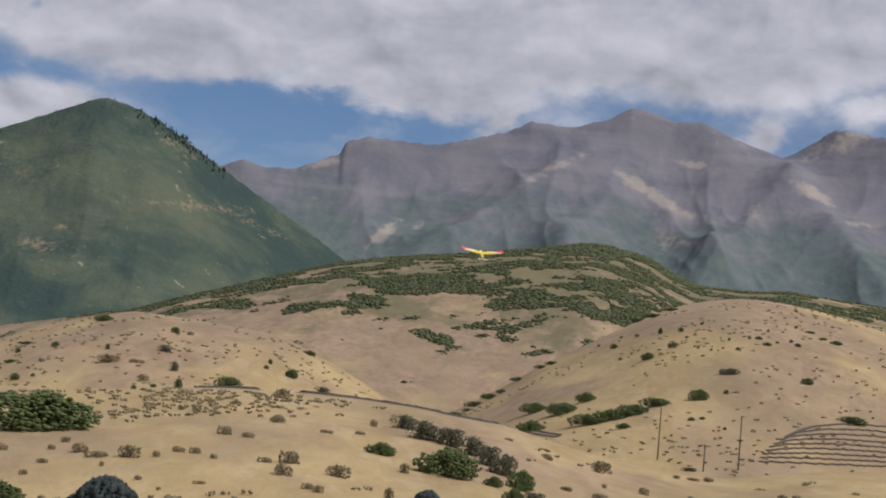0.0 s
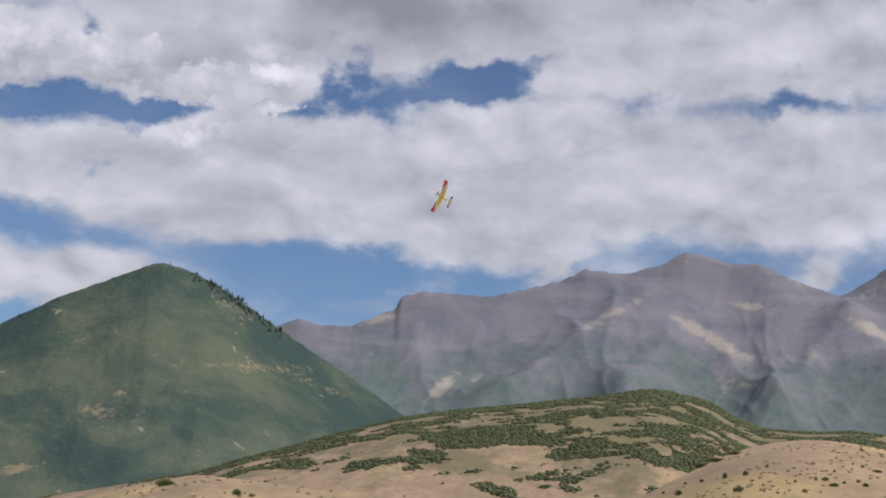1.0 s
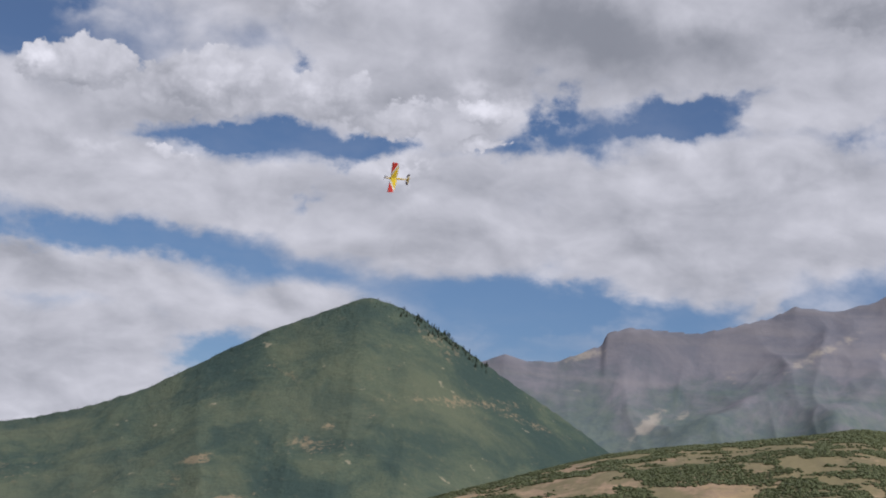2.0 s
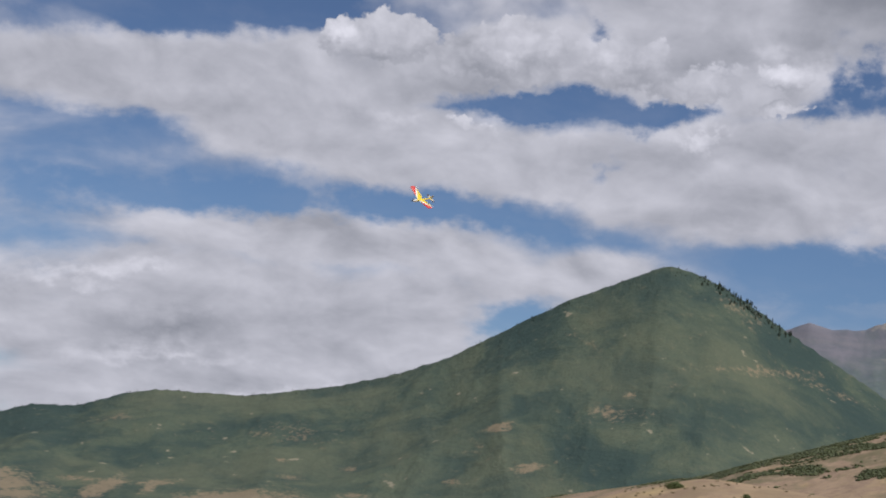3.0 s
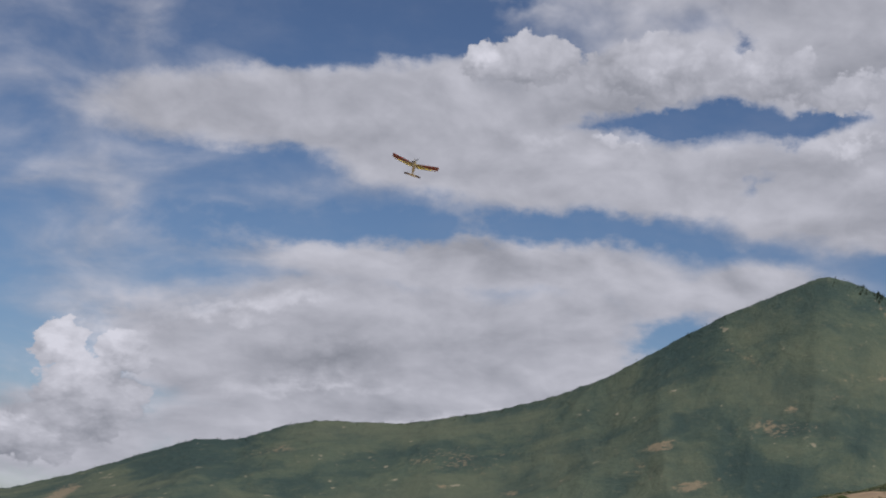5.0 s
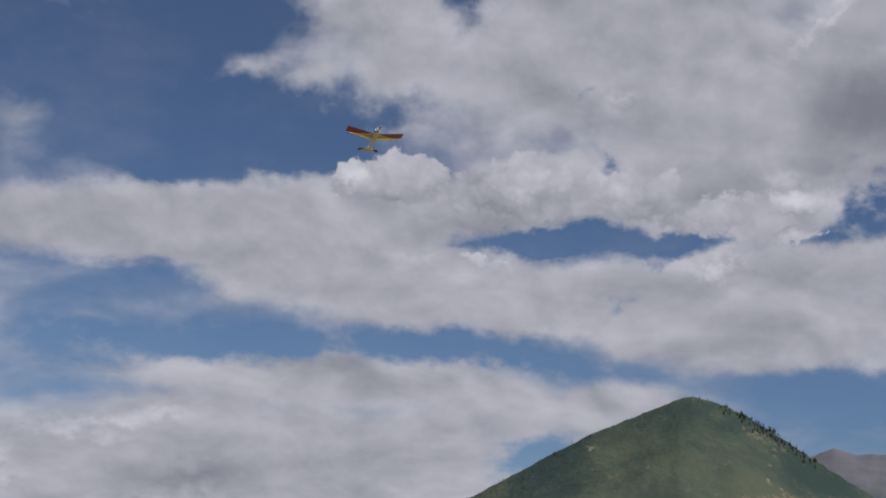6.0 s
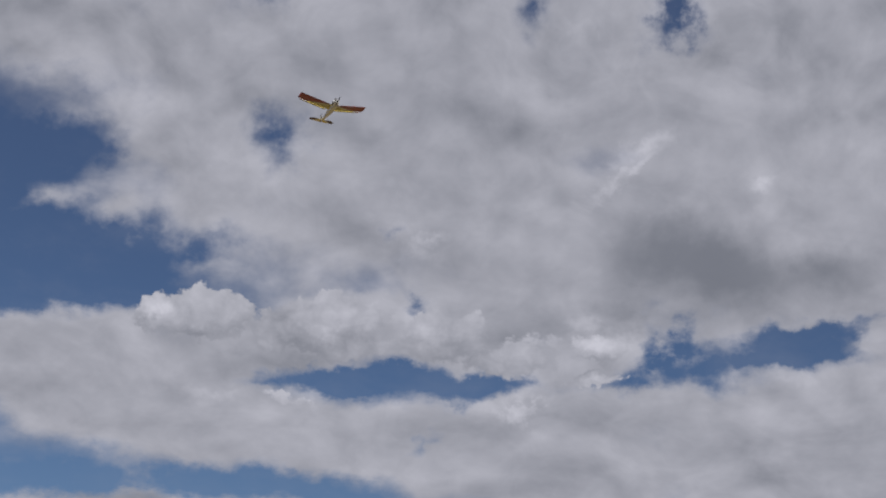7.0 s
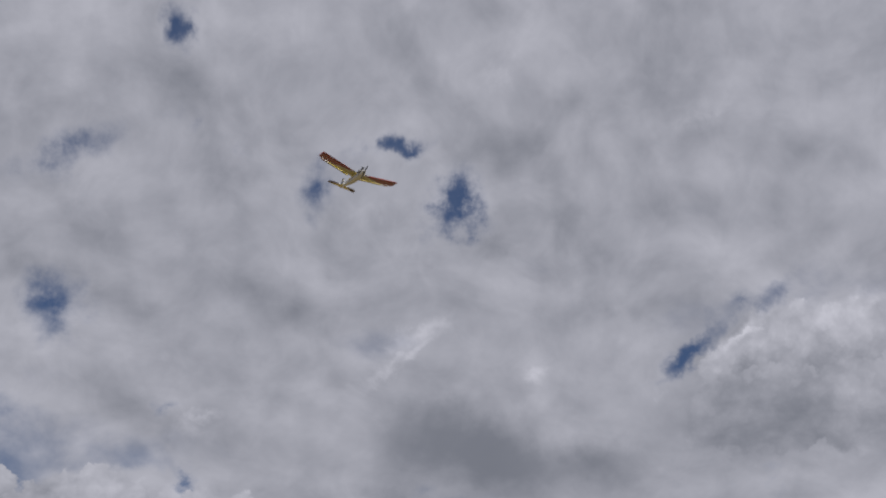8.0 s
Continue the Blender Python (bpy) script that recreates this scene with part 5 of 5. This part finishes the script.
def model_plane():
    m_wing, m_wing_shaded = fabric("wing_top_film", wing_rules), fabric("wing_under_film", wing_shaded_rules)
    m_tail, m_fin, m_body = fabric("tail_film", tail_rules), fabric("fin_film", fin_rules), fabric("body_film", body_rules)
    m_metal = plain_material("oily_metal", (0.16, 0.16, 0.17), 0.45, 0.7)
    m_prop = plain_material("dark_propeller", (0.03, 0.03, 0.035), 0.4)
    m_cowl = plain_material("white_cowling", (0.78, 0.77, 0.75), 0.35)
    plane = new("model_airplane")
    tagged(plane, "yellow, white and red model airplane in flight", "model airplane")
    for side in (-1, 1):
        w = part("wing", wing_half(side), m_wing, plane, smooth=True)
        w.data.materials.append(m_wing_shaded)
        for f in w.data.polygons:
            f.material_index = 1 if f.normal.z < -0.2 else 0
        bm = slab([(side * 0.10, -0.195), (side * 0.66, -0.195), (side * 0.66, -0.235), (side * 0.10, -0.235)], 0.012, "z")
        bmesh.ops.rotate(bm, verts=bm.verts, matrix=Matrix.Rotation(side * -0.174, 3, "Y"))
        flap = part("aileron", bm, m_wing, w)
        flap.data.materials.append(m_wing_shaded)
        for f in flap.data.polygons:
            f.material_index = 1 if f.normal.z < -0.2 else 0
    # Fuselage: rounded box sections from the firewall to the tail post.
    bm = bmesh.new()
    rings = []
    for y, wide, top, low in ((0.30, 0.040, -0.005, -0.075), (0.26, 0.048, 0.0, -0.095), (0.10, 0.052, 0.004, -0.105), (-0.16, 0.050, 0.0, -0.10),
                              (-0.40, 0.034, -0.012, -0.075), (-0.70, 0.016, -0.02, -0.048), (-0.78, 0.010, -0.022, -0.044)):
        ring = []
        for k in range(12):
            a = 2 * math.pi * (k + 0.5) / 12
            cx, cz = math.cos(a), math.sin(a)
            p = 0.45
            ring.append(bm.verts.new((wide * math.copysign(abs(cx) ** p, cx), y, (top + low) / 2 + (top - low) / 2 * math.copysign(abs(cz) ** p, cz))))
        rings.append(ring)
    for q, w in zip(rings, rings[1:]):
        for i in range(12):
            bm.faces.new((q[i], q[(i + 1) % 12], w[(i + 1) % 12], w[i]))
    bm.faces.new(rings[0])
    bm.faces.new(rings[-1][::-1])
    bmesh.ops.recalc_face_normals(bm, faces=bm.faces)
    part("fuselage", bm, m_body, plane, smooth=False)
    cowl = part("cowling", tube(bmesh.new(), (0, 0.29, -0.04), (0, 0.39, -0.04), 0.052, 0.036, 14), m_cowl, plane, "white cowling", smooth=True)
    part("engine", block(bmesh.new(), (0.03, 0.34, 0.015), (0.035, 0.05, 0.06)), m_metal, cowl)
    part("muffler", tube(bmesh.new(), (0.07, 0.36, -0.03), (0.07, 0.24, -0.05), 0.016, 0.014, 10), m_metal, cowl)
    prop = part("propeller", tube(bmesh.new(), (0, -0.02, 0), (0, 0.035, 0), 0.022, 0.006, 12), m_metal, plane, smooth=True)
    prop.location = (0, 0.41, -0.04)
    for s in (-1, 1):
        part("blade", slab([(0, -0.011), (s * 0.05, -0.016), (s * 0.125, -0.010), (s * 0.13, 0.004), (s * 0.05, 0.012), (0, 0.011)], 0.005, "z"), m_prop, prop).rotation_euler = (radians(72), 0, 0)
    tail = part("tailplane", slab([(-0.255, -0.80), (0.255, -0.80), (0.262, -0.72), (0.20, -0.665), (-0.20, -0.665), (-0.262, -0.72)], 0.012, "z"), m_tail, plane)
    tail.location.z = -0.02
    fin = part("fin", slab([(-0.84, -0.02), (-0.845, 0.145), (-0.79, 0.165), (-0.73, 0.13), (-0.66, 0.0), (-0.66, -0.02)], 0.010, "x"), m_fin, plane)
    return plane, prop


plane, prop = model_plane()


def flown(bearing, rise, r, nose, up):
    """Pose of the aircraft: place from the field, the way its nose points and its upper side."""
    f = Vector(nose).normalized()
    x = f.cross(Vector(up)).normalized()
    m = Matrix((x, f, x.cross(f))).transposed().to_4x4()
    return Matrix.Translation(EYE + way(bearing, rise) * r) @ m


def motions():
    walk(plane, [
        (0.0, flown(1.20, 4.49, 62.5, (-0.08, 0.94, 0.33), (0.06, -0.33, 0.94))),
        (0.2, flown(0.78, 5.26, 65.2, (-0.08, 0.92, 0.38), (0.11, -0.37, 0.92))),
        (0.4, flown(0.21, 6.46, 67.1, (-0.15, 0.91, 0.38), (-0.07, -0.40, 0.88))),
        (0.6, flown(-0.23, 8.01, 69.1, (-0.22, 0.88, 0.42), (-0.26, -0.47, 0.82))),
        (0.7, flown(-0.50, 8.56, 70.1, (-0.26, 0.86, 0.44), (-0.35, -0.51, 0.79))),
        (0.8, flown(-1.05, 9.23, 70.9, (-0.41, 0.78, 0.46), (-0.47, -0.62, 0.63))),
        (1.0, flown(-2.20, 10.68, 76.8, (-0.52, 0.74, 0.43), (-0.77, -0.62, 0.16))),
        (1.2, flown(-3.47, 11.49, 77.7, (-0.65, 0.65, 0.39), (-0.68, -0.73, 0.09))),
        (2.3, flown(-12.74, 11.69, 88.6, (-0.94, -0.31, -0.14), (0.28, -0.94, 0.19))),
        (2.5, flown(-14.76, 11.03, 85.3, (-0.74, -0.63, -0.25), (0.46, -0.74, 0.50))),
        (2.7, flown(-16.13, 10.70, 84.5, (-0.61, -0.73, -0.27), (0.51, -0.64, 0.56))),
        (2.9, flown(-17.71, 10.09, 83.7, (-0.48, -0.83, -0.28), (0.57, -0.54, 0.62))),
        (3.0, flown(-18.64, 9.54, 81.9, (-0.43, -0.87, -0.26), (0.57, -0.48, 0.67))),
        (3.1, flown(-19.06, 9.52, 80.2, (-0.37, -0.90, -0.23), (0.56, -0.42, 0.72))),
        (3.3, flown(-20.32, 8.93, 79.7, (-0.21, -0.94, -0.22), (0.57, -0.31, 0.75))),
        (3.5, flown(-21.29, 8.57, 79.1, (-0.05, -0.98, -0.21), (0.58, -0.20, 0.79))),
        (3.7, flown(-22.28, 8.35, 77.7, (0.13, -0.95, -0.23), (0.50, -0.15, 0.85))),
        (3.9, flown(-22.87, 8.24, 76.3, (0.31, -0.92, -0.25), (0.42, -0.11, 0.90))),
        (4.0, flown(-23.05, 8.24, 71.5, (0.29, -0.95, -0.12), (0.36, -0.02, 0.93))),
        (4.2, flown(-23.54, 8.44, 63.4, (0.14, -0.99, 0.08), (0.26, 0.12, 0.96))),
        (5.3, flown(-23.05, 11.97, 53.0, (0.50, -0.84, 0.21), (0.09, 0.29, 0.95))),
        (5.5, flown(-22.61, 12.87, 51.0, (0.49, -0.84, 0.23), (0.03, 0.27, 0.96))),
        (5.7, flown(-21.60, 14.10, 49.2, (0.51, -0.83, 0.22), (-0.02, 0.24, 0.97))),
        (5.9, flown(-21.04, 15.36, 47.3, (0.53, -0.82, 0.22), (-0.07, 0.21, 0.97))),
        (6.0, flown(-20.96, 15.65, 46.4, (0.54, -0.82, 0.22), (-0.10, 0.20, 0.98))),
        (6.1, flown(-20.58, 16.44, 45.7, (0.54, -0.82, 0.20), (-0.09, 0.18, 0.98))),
        (6.3, flown(-19.73, 17.54, 44.2, (0.54, -0.83, 0.17), (-0.06, 0.16, 0.98))),
        (6.5, flown(-18.99, 18.49, 42.7, (0.53, -0.83, 0.13), (-0.04, 0.13, 0.99))),
        (6.7, flown(-17.95, 19.47, 41.3, (0.54, -0.84, 0.10), (-0.02, 0.11, 0.99))),
        (6.9, flown(-17.06, 20.60, 39.8, (0.54, -0.84, 0.07), (0.00, 0.08, 1.00))),
        (7.0, flown(-16.56, 21.02, 39.1, (0.54, -0.84, 0.05), (0.02, 0.07, 1.00))),
        (7.1, flown(-16.05, 21.44, 38.5, (0.53, -0.85, 0.03), (0.04, 0.06, 1.00))),
        (7.3, flown(-14.86, 22.14, 37.2, (0.52, -0.85, -0.01), (0.09, 0.04, 0.99))),
        (7.5, flown(-13.45, 23.03, 36.0, (0.51, -0.86, -0.05), (0.14, 0.03, 0.99))),
        (7.7, flown(-11.89, 23.73, 34.4, (0.49, -0.86, -0.09), (0.17, -0.00, 0.98))),
        (7.9, flown(-9.74, 24.49, 32.9, (0.48, -0.87, -0.13), (0.20, -0.03, 0.98))),
        (8.0, flown(-8.78, 24.93, 32.2, (0.47, -0.87, -0.14), (0.22, -0.04, 0.97))),
    ])
    walk(prop, [(k * 0.1, pose(0, 0.41, -0.04, 0, (k * 73) % 360, 0)) for k in range(81)])


motions()
